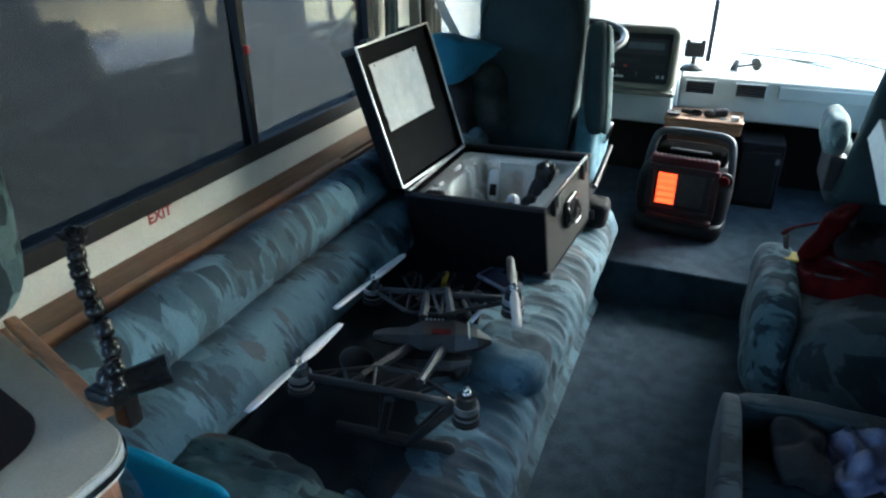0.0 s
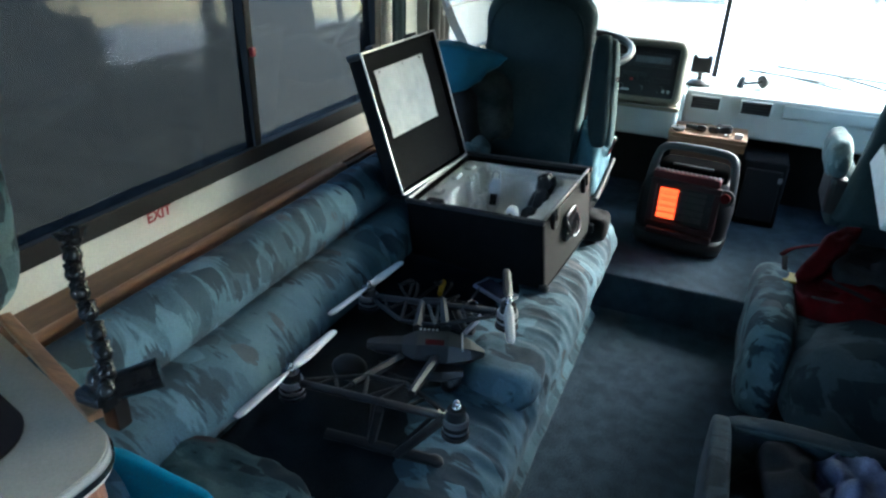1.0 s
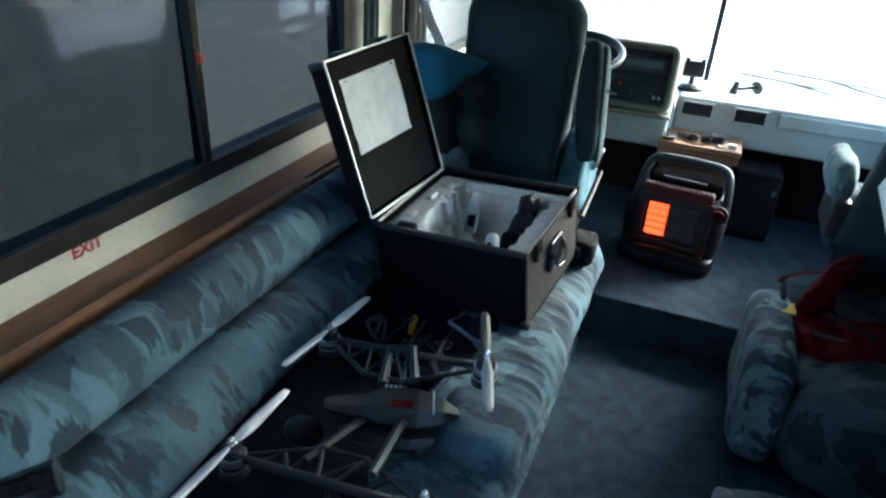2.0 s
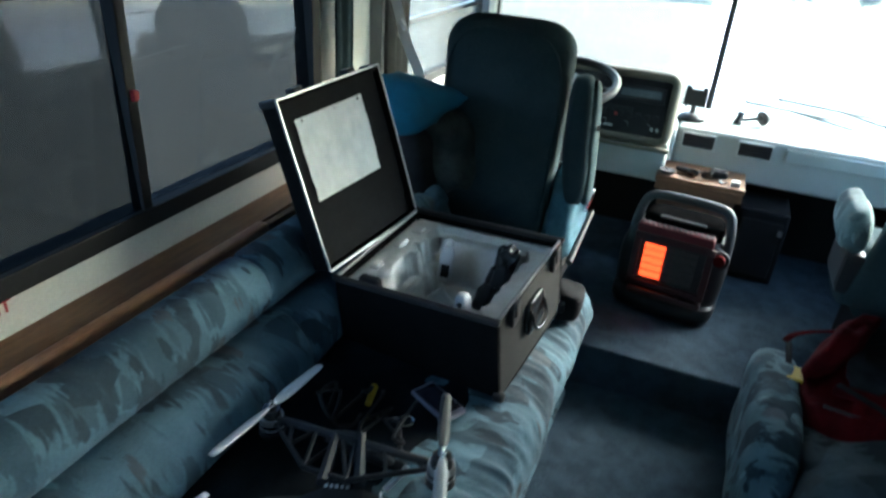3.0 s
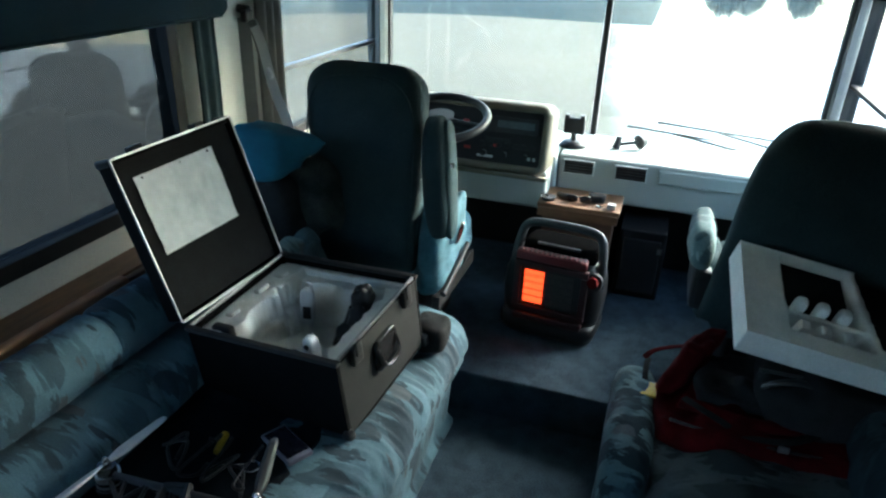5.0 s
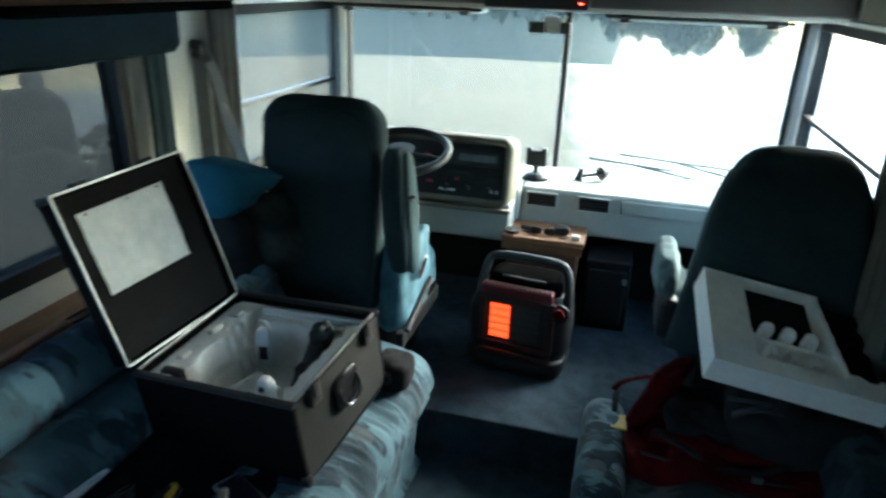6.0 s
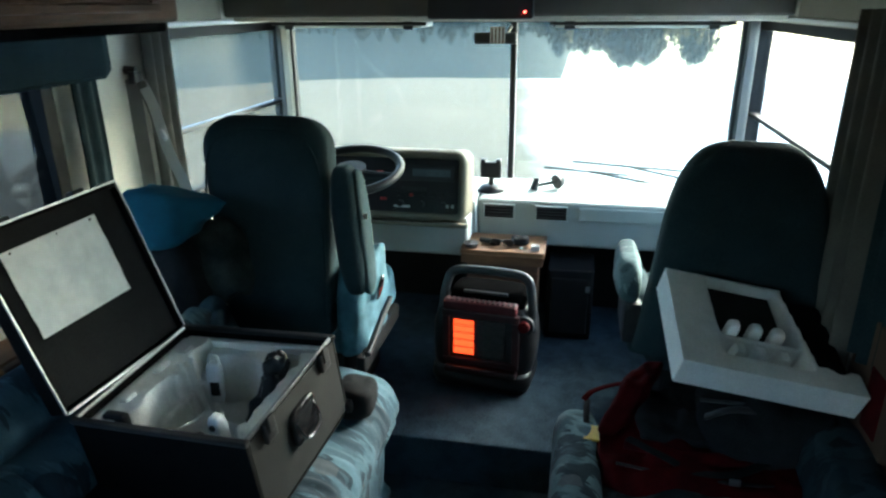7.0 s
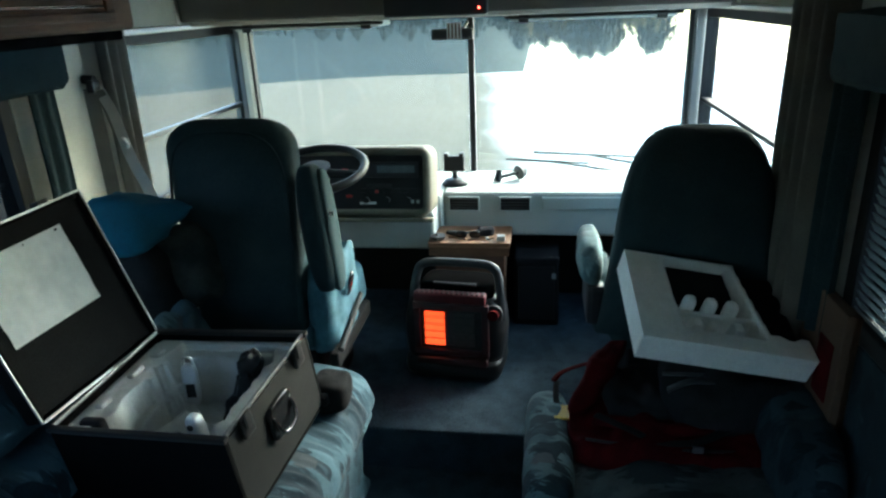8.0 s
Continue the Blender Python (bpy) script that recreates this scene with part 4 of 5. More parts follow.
        if two:
            for sgn in (-1, 1):
                rings = []
                for k in range(11):
                    f = k / 10
                    w_ = (.006 + .0085 * math.sin(min(1, f * 3.0) * math.pi / 2)) * (1 - .30 * f) * (1 if k < 10 else .7)
                    x = sgn * (.010 + .162 * f)
                    tw = radians(20 * (1 - f))
                    rings.append([Vector((x, u * w_ * math.cos(tw), u * w_ * math.sin(tw) * sgn + dz)) for u, dz in ((-1, 0), (-.3, .0018), (.4, .0014), (1, 0), (0, -.0012))])
                # rear-right rotor: the shade on its upper blade is put into the colour
                tone = (M_WHITE, "white plastic propeller blade") if p is not br else (M_GREY, "propeller blade darkened for its shade") if sgn > 0 else (M_STRAP, "grey propeller blade")
                part("propeller_blade", loft(rings), tone[0], mo, tone[1], m=Matrix.Translation(p + Vector((0, 0, .016))) @ pose(0, 0, 0, 0, 0, ang), smooth=True)
    for p, q in (((-.445, .49, .585), (-.465, .488, .486)), ((-.305, .512, .60), (-.40, .478, .488))):
        part("landing_leg", rod(p, q, .011, .010, 8), M_BLACK, dr)
        part("leg_brace", rod((p[0] - .02, p[1] + .01, p[2]), (q[0] - .01, q[1] + .008, q[2]), .005, .005, 6), M_BLACK, dr)
    part("landing_skid", rod((-.57, .476, .482), (-.33, .500, .484), .013, seg=12), M_BLACK, dr)
    part("skid_foot", ball((-.322, .50, .485), (.02, .014, .014)), M_BLACK, dr, smooth=True)
    part("landing_skid", rod((-.60, .985, .484), (-.42, .985, .486), .013, seg=10), M_BLACK, dr)
    for a in (bl.lerp(br, .35), bl.lerp(br, .65)):
        part("landing_leg", rod(a + Vector((0, 0, -.02)), (a.x, .985, .488), .010, .009, 8), M_BLACK, dr)
    return dr


drone()

# ---- cloths on the sofa ----
def drape(name, x0, x1, y0, y1, z, material, label, amp=.014, seed=0.0, cat="blanket"):
    th = thing(name, ((x0 + x1) / 2, (y0 + y1) / 2, z), label, cat)
    n = 44
    def top(i, j):
        x, y = x0 + (x1 - x0) * i / n, y0 + (y1 - y0) * j / n
        e = .03 * noise.noise((x * 7 + seed, y * 5, 1)), .03 * noise.noise((x * 5, y * 7 + seed, 4))
        return Vector((x + e[0], y + e[1], z + amp * (noise.noise((x * 7, y * 6, seed)) + .6 * noise.noise((x * 19 + y * 6, y * 9, seed + 2))) + .006))
    hi = [[top(i, j) for j in range(n + 1)] for i in range(n + 1)]
    bm = bmesh.new()
    up = [[bm.verts.new(p) for p in r] for r in hi]
    dn = [[bm.verts.new((p.x, p.y, min(p.z - .004, z - amp * 1.2))) for p in r] for r in hi]
    for i in range(n):
        for j in range(n):
            bm.faces.new((up[i][j], up[i + 1][j], up[i + 1][j + 1], up[i][j + 1]))
    for ring in ([(i, 0) for i in range(n + 1)], [(n, j) for j in range(n + 1)], [(i, n) for i in range(n, -1, -1)], [(0, j) for j in range(n, -1, -1)]):
        for (a, b), (c, d) in zip(ring, ring[1:]):
            bm.faces.new((up[a][b], dn[a][b], dn[c][d], up[c][d]))
    part("cloth", bm, material, th, smooth=True)
    return th


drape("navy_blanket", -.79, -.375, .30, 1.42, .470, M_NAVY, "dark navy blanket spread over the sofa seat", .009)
sc_ = thing("throw_cushion", (-.29, .86, .47), "small rounded cushion in the sofa's fabric", "cushion")
part("pad", puff((-.295, .86, .475), (.098, .106, .062), .62, 64, 36, .010, 11), M_SOFA, sc_, smooth=True)

# ---- cab seats ----
def seat_back(cx, y, z0, z1, w0, w1, lean, thick=.07, sh=.84, crown=.42):
    rings, n = [], 44
    steps = 44
    for j in range(steps + 1):
        f = 1 - (1 - j / steps) ** 1.9
        z = z0 + (z1 - z0) * f
        top = min(1.0, max(0.0, (f - sh) / (1 - sh)))
        w = (w0 + (w1 - w0) * math.sin(math.pi * min(1, f * 1.1) * .5)) * max(crown, (1 - top ** 2.6) ** (1 / 2.2) * (1 - crown) + crown)
        th = thick * max(.12, math.sqrt(1 - max(0.0, min(1, (f - .86) / .14)) ** 2.2)) * (1 if f > .06 else .8)
        ring = []
        for i in range(n):
            a = 2 * math.pi * i / n
            px, py = w * pw(math.cos(a), .42), th * pw(math.sin(a), .55)
            q = Vector((cx + px, y + lean * (z - z0) + py, z))
            ring.append(q + Vector((0, .006 * noise.noise(q * 8), 0)))
        rings.append(ring)
    return loft(rings)


drv = thing("driver_seat", (-.56, 2.3, .17), "high-backed captain's driver seat in dark blue velour", "seat")
part("backrest", seat_back(-.612, 2.09, .56, 1.265, .178, .206, .02), M_SEAT, drv, smooth=True)
part("seat_cushion", puff((-.59, 2.38, .53), (.235, .27, .09), .35, wrinkle=.01), M_SEAT_BLUE, drv, "light blue velour cushion", smooth=True)
part("pedestal", box(-.75, -.43, 2.16, 2.58, .17, .45, .03), M_BLACKM, drv)
part("back_seam", tube(curve_pts([(-.790, 2.022, .62), (-.800, 2.026, .9), (-.793, 2.034, 1.12), (-.735, 2.042, 1.215), (-.612, 2.044, 1.235), (-.49, 2.042, 1.215), (-.430, 2.034, 1.12), (-.424, 2.026, .9), (-.434, 2.022, .62)], 6), .004, 6), M_SEAT, drv, smooth=True)
part("side_wing", puff((-.437, 2.115, .90), (.020, .055, .25), .6, 24, 18, .006), M_SEAT_LIT, drv, smooth=True)
arm = part("armrest", puff((-.345, 2.06, .925), (.044, .062, .208), .62, 36, 26, .008, 9, shape=lambda p: p + Vector((-.07 * p.z, 0, 0))), M_SEAT, drv, "folded-up blue armrest", smooth=True)
part("arm_face", puff((-.310, 2.068, .915), (.020, .048, .195), .62, 30, 24, .010, 14, shape=lambda p: p + Vector((-.07 * p.z, 0, 0))), M_SEAT_LIT, arm, "armrest side painted paler where daylight falls", smooth=True)
part("arm_bolt", rod((-.295, 2.03, .985), (-.286, 2.03, .985), .010), M_CHROME, arm)
part("armrest", puff((-.83, 2.2, .80), (.045, .16, .045), .5, wrinkle=.004), M_SEAT, drv, smooth=True)
part("side_bolster", puff((-.372, 2.22, .635), (.052, .17, .165), .5, 64, 40, wrinkle=.030, freq=15), M_SEAT_BLUE, drv, "pale blue creased side bolster", smooth=True)
part("tilt_lever", puff((-.302, 2.18, .69), (.011, .020, .046), .8, 20, 14, shape=lambda p: p + Vector((.25 * p.z, 0, 0))), M_CHROME, drv, "rounded silver tilt lever", smooth=True)
part("lever", rod((-.315, 2.06, .50), (-.300, 2.30, .60), .012, .009), M_BLACK, drv)
part("seat_rail", box(-.37, -.34, 2.10, 2.55, .40, .46, .006), M_BLACKM, drv)

pas = thing("passenger_seat", (.80, 2.4, .17), "high-backed passenger seat in dark blue velour", "seat")
part("backrest", seat_back(.80, 2.16, .56, 1.216, .275, .216, .02, .075, .50, .26), M_SEAT, pas, smooth=True)
part("seat_cushion", puff((.80, 2.46, .53), (.23, .27, .09), .35, wrinkle=.01), M_SEAT, pas, smooth=True)
part("pedestal", box(.64, .94, 2.24, 2.66, .17, .45, .03), M_BLACKM, pas)
part("armrest", puff((.505, 2.33, .752), (.04, .17, .075), .75, wrinkle=.014, freq=12), M_ARM, pas, "pale blue padded armrest", smooth=True)
part("arm_bracket", box(.49, .55, 2.17, 2.40, .56, .70, .02), M_BLACK, pas)
part("side_bolster", puff((.55, 2.36, .60), (.035, .15, .12), .5, wrinkle=.008), M_SEAT, pas, smooth=True)

# ---- heater ----
MH = pose(.020, 2.545, .17, 0, 0, -6)
he = thing("gas_heater", (.03, 2.5, .17), "portable black and red gas heater with one glowing tile", "heater")


def pod(levels, n=40, e=.42):
    """Rounded upright shell: (height, half width, front, back) level by level."""
    return loft([[Vector((w * pw(math.cos(2 * math.pi * i / n), e), (f + b) / 2 + (b - f) / 2 * pw(math.sin(2 * math.pi * i / n), e), z)) for i in range(n)] for z, w, f, b in levels])


M_HEATER = mat("heater_black_enamel", (.011, .012, .0132), .38, spec=.28, c2=(.016, .017, .019), scale=9, bump=.1, bscale=300, fine=.12)
M_HEATRED = mat("heater_dark_red_enamel", (.038, .006, .007), .4, c2=(.026, .005, .006), scale=9, bump=.1, bscale=300, fine=.12)
M_HEATTOP = mat("heater_red_guard", (.105, .006, .009), .55, c2=(.075, .005, .007), scale=9, bump=.1, bscale=300, fine=.12)
part("base", pod([(0, .172, -.10, .12), (.010, .190, -.120, .14), (.04, .199, -.128, .15), (.068, .196, -.120, .145), (.076, .195, -.11, .13)]), M_HEATER, he, m=MH @ Matrix.Translation((-.010, 0, 0)), smooth=True)
part("body", pod([(.062, .190, -.092, .13), (.10, .199, -.100, .145), (.18, .203, -.102, .15), (.25, .199, -.100, .145), (.30, .184, -.092, .125), (.332, .160, -.072, .10), (.342, .13, -.05, .08)], e=.5), M_HEATER, he, m=MH @ Matrix.Translation((-.010, 0, 0)), smooth=True)
part("front_frame", frame_bars(-.152, .142, -.116, -.088, .108, .330, .026, 'y'), M_HEATRED, he, "dark red front frame", m=MH)
part("red_trim", (lambda b: (box(-.150, .130, -.112, -.070, .330, .368, .009, b, 3), b)[-1])(bmesh.new()), M_HEATTOP, he, "dull red top guard", m=MH, smooth=False)
for k in range(14):
    part("louvre", box(-.140 + .0195 * k, -.130 + .0195 * k, -.104, -.076, .364, .372, .002), M_HEATRED, he, m=MH)
part("lower_grille", box(-.14, .14, -.135, -.10, .078, .106, .008), M_HEATRED, he, m=MH)
part("reflector", box(-.128, .118, -.101, -.095, .132, .306), M_GREY, he, m=MH)
for k in range(5):
    part("glowing_tile", box(-.109, -.031, -.110, -.101, .150 + .0290 * k, .1740 + .0290 * k, .0015), M_GLOW, he, "glowing orange ceramic tile", m=MH)
part("tile_backing", box(-.110, -.030, -.1035, -.1012, .149, .292), mat("hot_tile_joint", (.20, .03, .012), .8, c2=(.15, .02, .01), scale=40), he, "dull red joints between the tiles", m=MH)
part("cold_tile", box(-.024, .088, -.108, -.101, .148, .295, .003), mat("cold_ceramic", (.075, .07, .066), .8, c2=(.05, .047, .045), scale=60), he, "unlit grey ceramic tile", m=MH)
for k in range(5):
    part("guard_wire", rod((-.13, -.119, .155 + .031 * k), (.12, -.119, .155 + .031 * k), .0013, seg=6), M_GREY, he, m=MH)
part("handle", tube(curve_pts([(-.178, -.03, .24), (-.174, -.02, .33), (-.165, .0, .392), (-.150, .01, .430), (-.110, .015, .447), (.0, .016, .451), (.110, .015, .447), (.150, .01, .430), (.165, .0, .392), (.174, -.02, .33), (.178, -.03, .24)]), .017, 12), mat("worn_black_plastic", (.026, .031, .034), .42, c2=(.038, .044, .048), scale=9, bump=.1), he, m=MH, smooth=True)
part("top_shell", pod([(.325, .150, -.06, .10), (.372, .146, -.055, .10), (.388, .130, -.045, .09), (.392, .10, -.02, .07)], e=.4), M_DEEPBLACK, he, m=MH, smooth=True)
part("control_strip", box(-.085, .085, -.052, -.040, .380, .391, .003), M_GREY, he, m=MH)
part("red_knob", rod((.160, -.086, .290), (.160, -.122, .297), .024, .02, 16), M_REDBAG, he, m=MH)
part("knob_dial", rod((.160, -.082, .288), (.160, -.102, .292), .036, .034, 20), M_HEATER, he, m=MH)

# ---- console ----
co = thing("engine_console", (.04, 2.95, .17), "oak console box between the cab seats", "console")
part("top", box(-.135, .215, 2.79, 3.02, .595, .618, .005), M_OAKMID, co)
part("body", box(-.11, .19, 2.82, 3.02, .17, .595, .004), M_OAKDARK, co)
part("rail", box(-.13, .21, 2.785, 2.797, .56, .600, .003), M_OAKMID, co)
single("coin_dish", rod((-.095, 2.835, .619), (-.095, 2.835, .634), .026, .034, 18), M_GREY, "small metal dish on the oak console", "dish")
single("coin", rod((-.100, 2.830, .635), (-.098, 2.832, .639), .011, .011, 14), M_CHROME, "silver coin lying in the dish", "coin")
single("pocket_torch", rod((-.062, 2.885, .632), (.000, 2.862, .632), .010, .014, 14), M_BLACK, "small black torch on the console", "torch")
gl = thing("sunglasses", (.03, 2.85, .619), "black folded sunglasses lying on the console", "sunglasses")
for x in (.005, .062):
    part("lens", puff((x, 2.848, .636), (.025, .006, .016), .7, 20, 12), M_GLOSS, gl, smooth=True)
part("bridge", rod((.026, 2.848, .642), (.041, 2.848, .642), .003, seg=8), M_BLACK, gl)
part("temple", tube(curve_pts([(-.018, 2.850, .640), (.03, 2.880, .634), (.075, 2.886, .625)]), .0035, 6), M_BLACK, gl, smooth=True)
single("leather_pouch", puff((.105, 2.885, .637), (.036, .024, .020), .6, 28, 16, .008, 20), M_DARKCLOTH, "crumpled dark leather pouch on the console", "pouch", smooth=True)
single("key_bunch", (lambda b: (rod((.120, 2.822, .621), (.146, 2.834, .623), .004, .003, 6, b), rod((.118, 2.820, .622), (.135, 2.808, .624), .004, .003, 6, b), ball((.116, 2.821, .625), .007, b, 10), b)[-1])(bmesh.new()), M_CHROME, "bunch of keys on the oak console", "keys")
single("lighter_box", box(.158, .192, 2.815, 2.842, .619, .640, .003), M_STRAP, "small pale box on the console", "box")
sp = thing("loudspeaker_box", (.34, 2.98, .17), "black carpeted loudspeaker box on the cab floor", "loudspeaker")
part("cabinet", box(.225, .425, 2.93, 3.16, .17, .50, .012), M_BLACKM, sp)
part("grille", box(.245, .405, 2.922, 2.931, .20, .46, .006), M_BLACK, sp)
part("badge", box(.392, .41, 2.917, 2.923, .405, .43), M_ALU, sp, "small bright badge")

# ---- dash clutter ----
g = thing("navigation_unit", (-.06, 3.2, .765), "black navigation unit on a round weighted mount", "navigation unit")
part("mount", (lambda b: (rod((-.06, 3.20, .765), (-.06, 3.20, .785), .065, .05, 22, b), ball((-.06, 3.2, .782), (.05, .05, .014), b), b)[-1])(bmesh.new()), M_BLACK, g, smooth=True)
part("neck", rod((-.06, 3.20, .785), (-.06, 3.19, .835), .012), M_BLACK, g)
part("unit", box(-.108, -.012, 3.165, 3.19, .83, .905, .008), M_BLACK, g)
for x in (-.095, -.025):
    part("grip", box(x - .01, x + .01, 3.16, 3.195, .90, .918, .004), M_BLACK, g)
s = thing("suction_mount", (.2, 3.3, .765), "small grey suction cup mount on the dash", "mount")
part("cup", rod((.235, 3.27, .80), (.255, 3.29, .805), .034, .026, 18), M_GREY, s)
part("stem", rod((.15, 3.25, .785), (.24, 3.28, .80), .008), M_GREY, s)
part("foot", rod((.135, 3.24, .766), (.145, 3.25, .82), .02, .013, 12), M_GREY, s)
for a, b, nm in (((.16, 3.56, .80), (.58, 3.56, .775), 0), ((.30, 3.58, .83), (.88, 3.575, .80), 1)):
    wp = thing("windscreen_wiper", a, "black windscreen wiper outside the glass", "wiper", "wipers")
    part("blade", rod(a, b, .007, .005, 8), M_BLACK, wp)
    part("arm", rod(((a[0] + b[0]) / 2, 3.56, (a[2] + b[2]) / 2), (b[0] + .12, 3.55, .74), .006, .006, 8), M_BLACK, wp)

# ---- right-hand chair, bag, box ----
ch = thing("barrel_chair", (.72, 1.8, 0), "low upholstered armchair in blue-grey patterned fabric", "chair")
# seat, front and back in darker tones than the arm: shade put into colour
part("seat", puff((.74, 1.82, .24), (.34, .28, .14), .4, wrinkle=.02, freq=5), M_CHAIRSHADE, ch, smooth=True)
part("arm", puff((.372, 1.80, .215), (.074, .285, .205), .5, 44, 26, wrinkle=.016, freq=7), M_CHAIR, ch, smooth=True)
part("front_bolster", puff((.74, 1.60, .215), (.31, .14, .20), .55, 44, 26, wrinkle=.03, freq=6), M_CHAIRSHADE, ch, smooth=True)
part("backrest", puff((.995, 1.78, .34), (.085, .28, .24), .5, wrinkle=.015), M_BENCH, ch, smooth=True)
part("plinth", box(.42, 1.02, 1.58, 2.05, 0, .16, .03), M_BLACKM, ch)
bg = thing("red_bag", (.6, 1.9, .40), "slumped red nylon bag with black straps", "bag")


def slump(p):
    """Lets the bag sag towards the aisle and keeps its seams square."""
    return p + Vector((.10 * p.z, .25 * p.z, -.10 * abs(p.x) * abs(p.x) / .26 - .02 * math.sin(p.x * 23)))


part("body", puff((.70, 1.85, .405), (.27, .19, .062), .42, 96, 48, .034, 10, shape=slump), M_REDBAG, bg, smooth=True)
part("end_flap", puff((.520, 1.975, .495), (.040, .095, .085), .5, 64, 40, .026, 13, shape=lambda p: p + Vector((.42 * p.z + .05 * math.sin(9 * p.y), .1 * p.z, 0))), M_REDBAG, bg, smooth=True)
part("mesh_panel", puff((.665, 1.90, .475), (.130, .120, .048), .55, 72, 36, .030, 12), M_DARKCLOTH, bg, "black mesh panel", smooth=True)
part("rim_fold", tube(curve_pts([(.50, 1.80, .452), (.575, 1.765, .470), (.67, 1.745, .466), (.77, 1.755, .470), (.88, 1.80, .455)]), .024, 12, flat=.6), M_REDBAG, bg, smooth=True)
part("zip", tube(curve_pts([(.47, 1.735, .432), (.60, 1.690, .450), (.74, 1.685, .448), (.90, 1.71, .435)]), .004, 6), M_BLACK, bg, smooth=True)
part("shoulder_strap", tube(curve_pts([(.50, 1.79, .475), (.585, 1.722, .478), (.66, 1.690, .466), (.76, 1.695, .470), (.86, 1.76, .48)]), .014, 8, flat=.22), M_DARKCLOTH, bg, "black webbing shoulder strap", smooth=True)
part("strap", tube(curve_pts([(.385, 2.03, .43), (.41, 2.05, .45), (.46, 2.06, .47), (.52, 2.06, .49)]), .011, 8, flat=.25), M_REDBAG, bg, smooth=True)
part("strap", tube(curve_pts([(.395, 1.90, .415), (.393, 1.94, .432), (.394, 1.99, .437), (.40, 2.03, .43)]), .009, 8, flat=.3), M_DARKCLOTH, bg, smooth=True)
part("buckle", box(.62, .652, 1.676, 1.684, .440, .460, .003), M_ALU, bg)
part("buckle", box(.74, .768, 1.676, 1.684, .446, .464, .003), M_ALU, bg)
part("tag", box(.385, .43, 1.84, 1.91, .416, .424, .003), M_YELLOW, bg, "yellow tag")
MB = pose(.598, 1.697, .777, 16.6, 10.6, 5.7)
TW, TL = .45, .36
bx = thing("polystyrene_box", (.75, 1.8, .7), "white polystyrene tray with moulded hollows", "box")


def tray_bed(nx=92, ny=74):
    """Moulded polystyrene: wide flat margins, two deep hollows, a leaning rib and two rows of stubs."""
    bm, top, w = bmesh.new(), [], nx + 1
    for j in range(ny + 1):
        for i in range(nx + 1):
            x, y = .004 + (TW - .008) * i / nx, .004 + (TL - .008) * j / ny
            lean = .335 - .03 * (y - .05) / .30
            well = ease(.112, .122, x) * (1 - ease(lean - .012, lean, x)) * ease(.158, .170, y) * (1 - ease(.338, .347, y))
            cups = ease(.112, .126, x) * (1 - ease(lean - .012, lean, x)) * ease(.052, .066, y) * (1 - ease(.158, .168, y))
            side = ease(lean + .016, lean + .024, x) * ease(.070 + .008 * math.sin(90 * x), .082 + .008 * math.sin(90 * x), y)
            bar = ease(.118, .124, y) * (1 - ease(.140, .146, y))
            z = -.062 * max(well, side) - .056 * cups * (1 - .80 * bar)
            for k in range(3):
                z += .050 * cups * (1 - ease(.013, .017, max(abs(x - .160 - .055 * k), abs(y - .092) * .8)))
            top.append(bm.verts.new((x, y, z + .0012 * noise.noise((x * 60, y * 60, 2)))))
    for j in range(ny):
        for i in range(nx):
            a = j * w + i
            bm.faces.new((top[a], top[a + 1], top[a + w + 1], top[a + w]))
    return bm


part("bed", tray_bed(), M_FOAM, bx, m=MB, smooth=True)
for a in ((0, TW, 0, .0055, -.078, .0), (0, .325, TL - .0055, TL, -.078, .0), (.325, TW, TL - .0055, TL, -.078, -.058), (0, .0055, .0056, TL - .0056, -.078, .0), (TW - .0055, TW, .0056, .074, -.078, .0), (TW - .0055, TW, .074, TL - .0056, -.078, -.058)):
    part("side", box(*a, .0022), M_FOAM, bx, m=MB)
part("underside", box(.006, TW - .006, .006, TL - .006, -.078, -.066, .003), M_FOAM, bx, m=MB)
for a in ((.05, .40, .02, .10, -.090, -.079), (.05, .40, .25, .33, -.090, -.079)):
    part("foot", box(*a, .004), M_FOAM, bx, m=MB)
# near-black blocks fill the hollows to stand for the shade in them
part("hollow_shade", box(.121, .296, .174, .340, -.0585, -.026, .003), M_BLACKM, bx, "near-black fill standing for shade in the tray's hollow", m=MB)
part("hollow_shade", box(.362, TW - .003, .094, TL - .003, -.0585, -.034, .003), M_BLACKM, bx, "near-black fill standing for shade in the tray's hollow", m=MB)
for k in range(3):
    part("moulded_cup", puff((.150 + .057 * k, .158, -.014), (.0175, .018, .034), .6, 24, 14, .004), M_FOAM, bx, m=MB, smooth=True)
bl = thing("folded_black_bag", (.78, 1.8, .45), "folded black bag under the white tray", "bag")
part("body", puff((.855, 1.885, .515), (.17, .14, .095), .55, 72, 36, wrinkle=.032, freq=9), M_DARKCLOTH, bl, smooth=True)
part("strap", tube(curve_pts([(.69, 1.80, .56), (.76, 1.785, .60), (.90, 1.785, .59), (1.0, 1.82, .54)]), .016, 8, flat=.3), M_BLACK, bl, smooth=True)
part("zip", tube(curve_pts([(.68, 1.84, .585), (.80, 1.815, .60), (.98, 1.84, .585)]), .005, 6), M_GREY, bl, smooth=True)
cb = thing("cardboard_carton", (1.07, 1.87, 0), "flattened brown cardboard carton leaning at the wall", "carton")
part("panel", box(1.046, 1.066, 1.66, 2.09, 0, .86, .003), M_CARD, cb)
part("panel", box(1.069, 1.092, 1.68, 2.09, 0, .845, .003), M_CARD, cb)
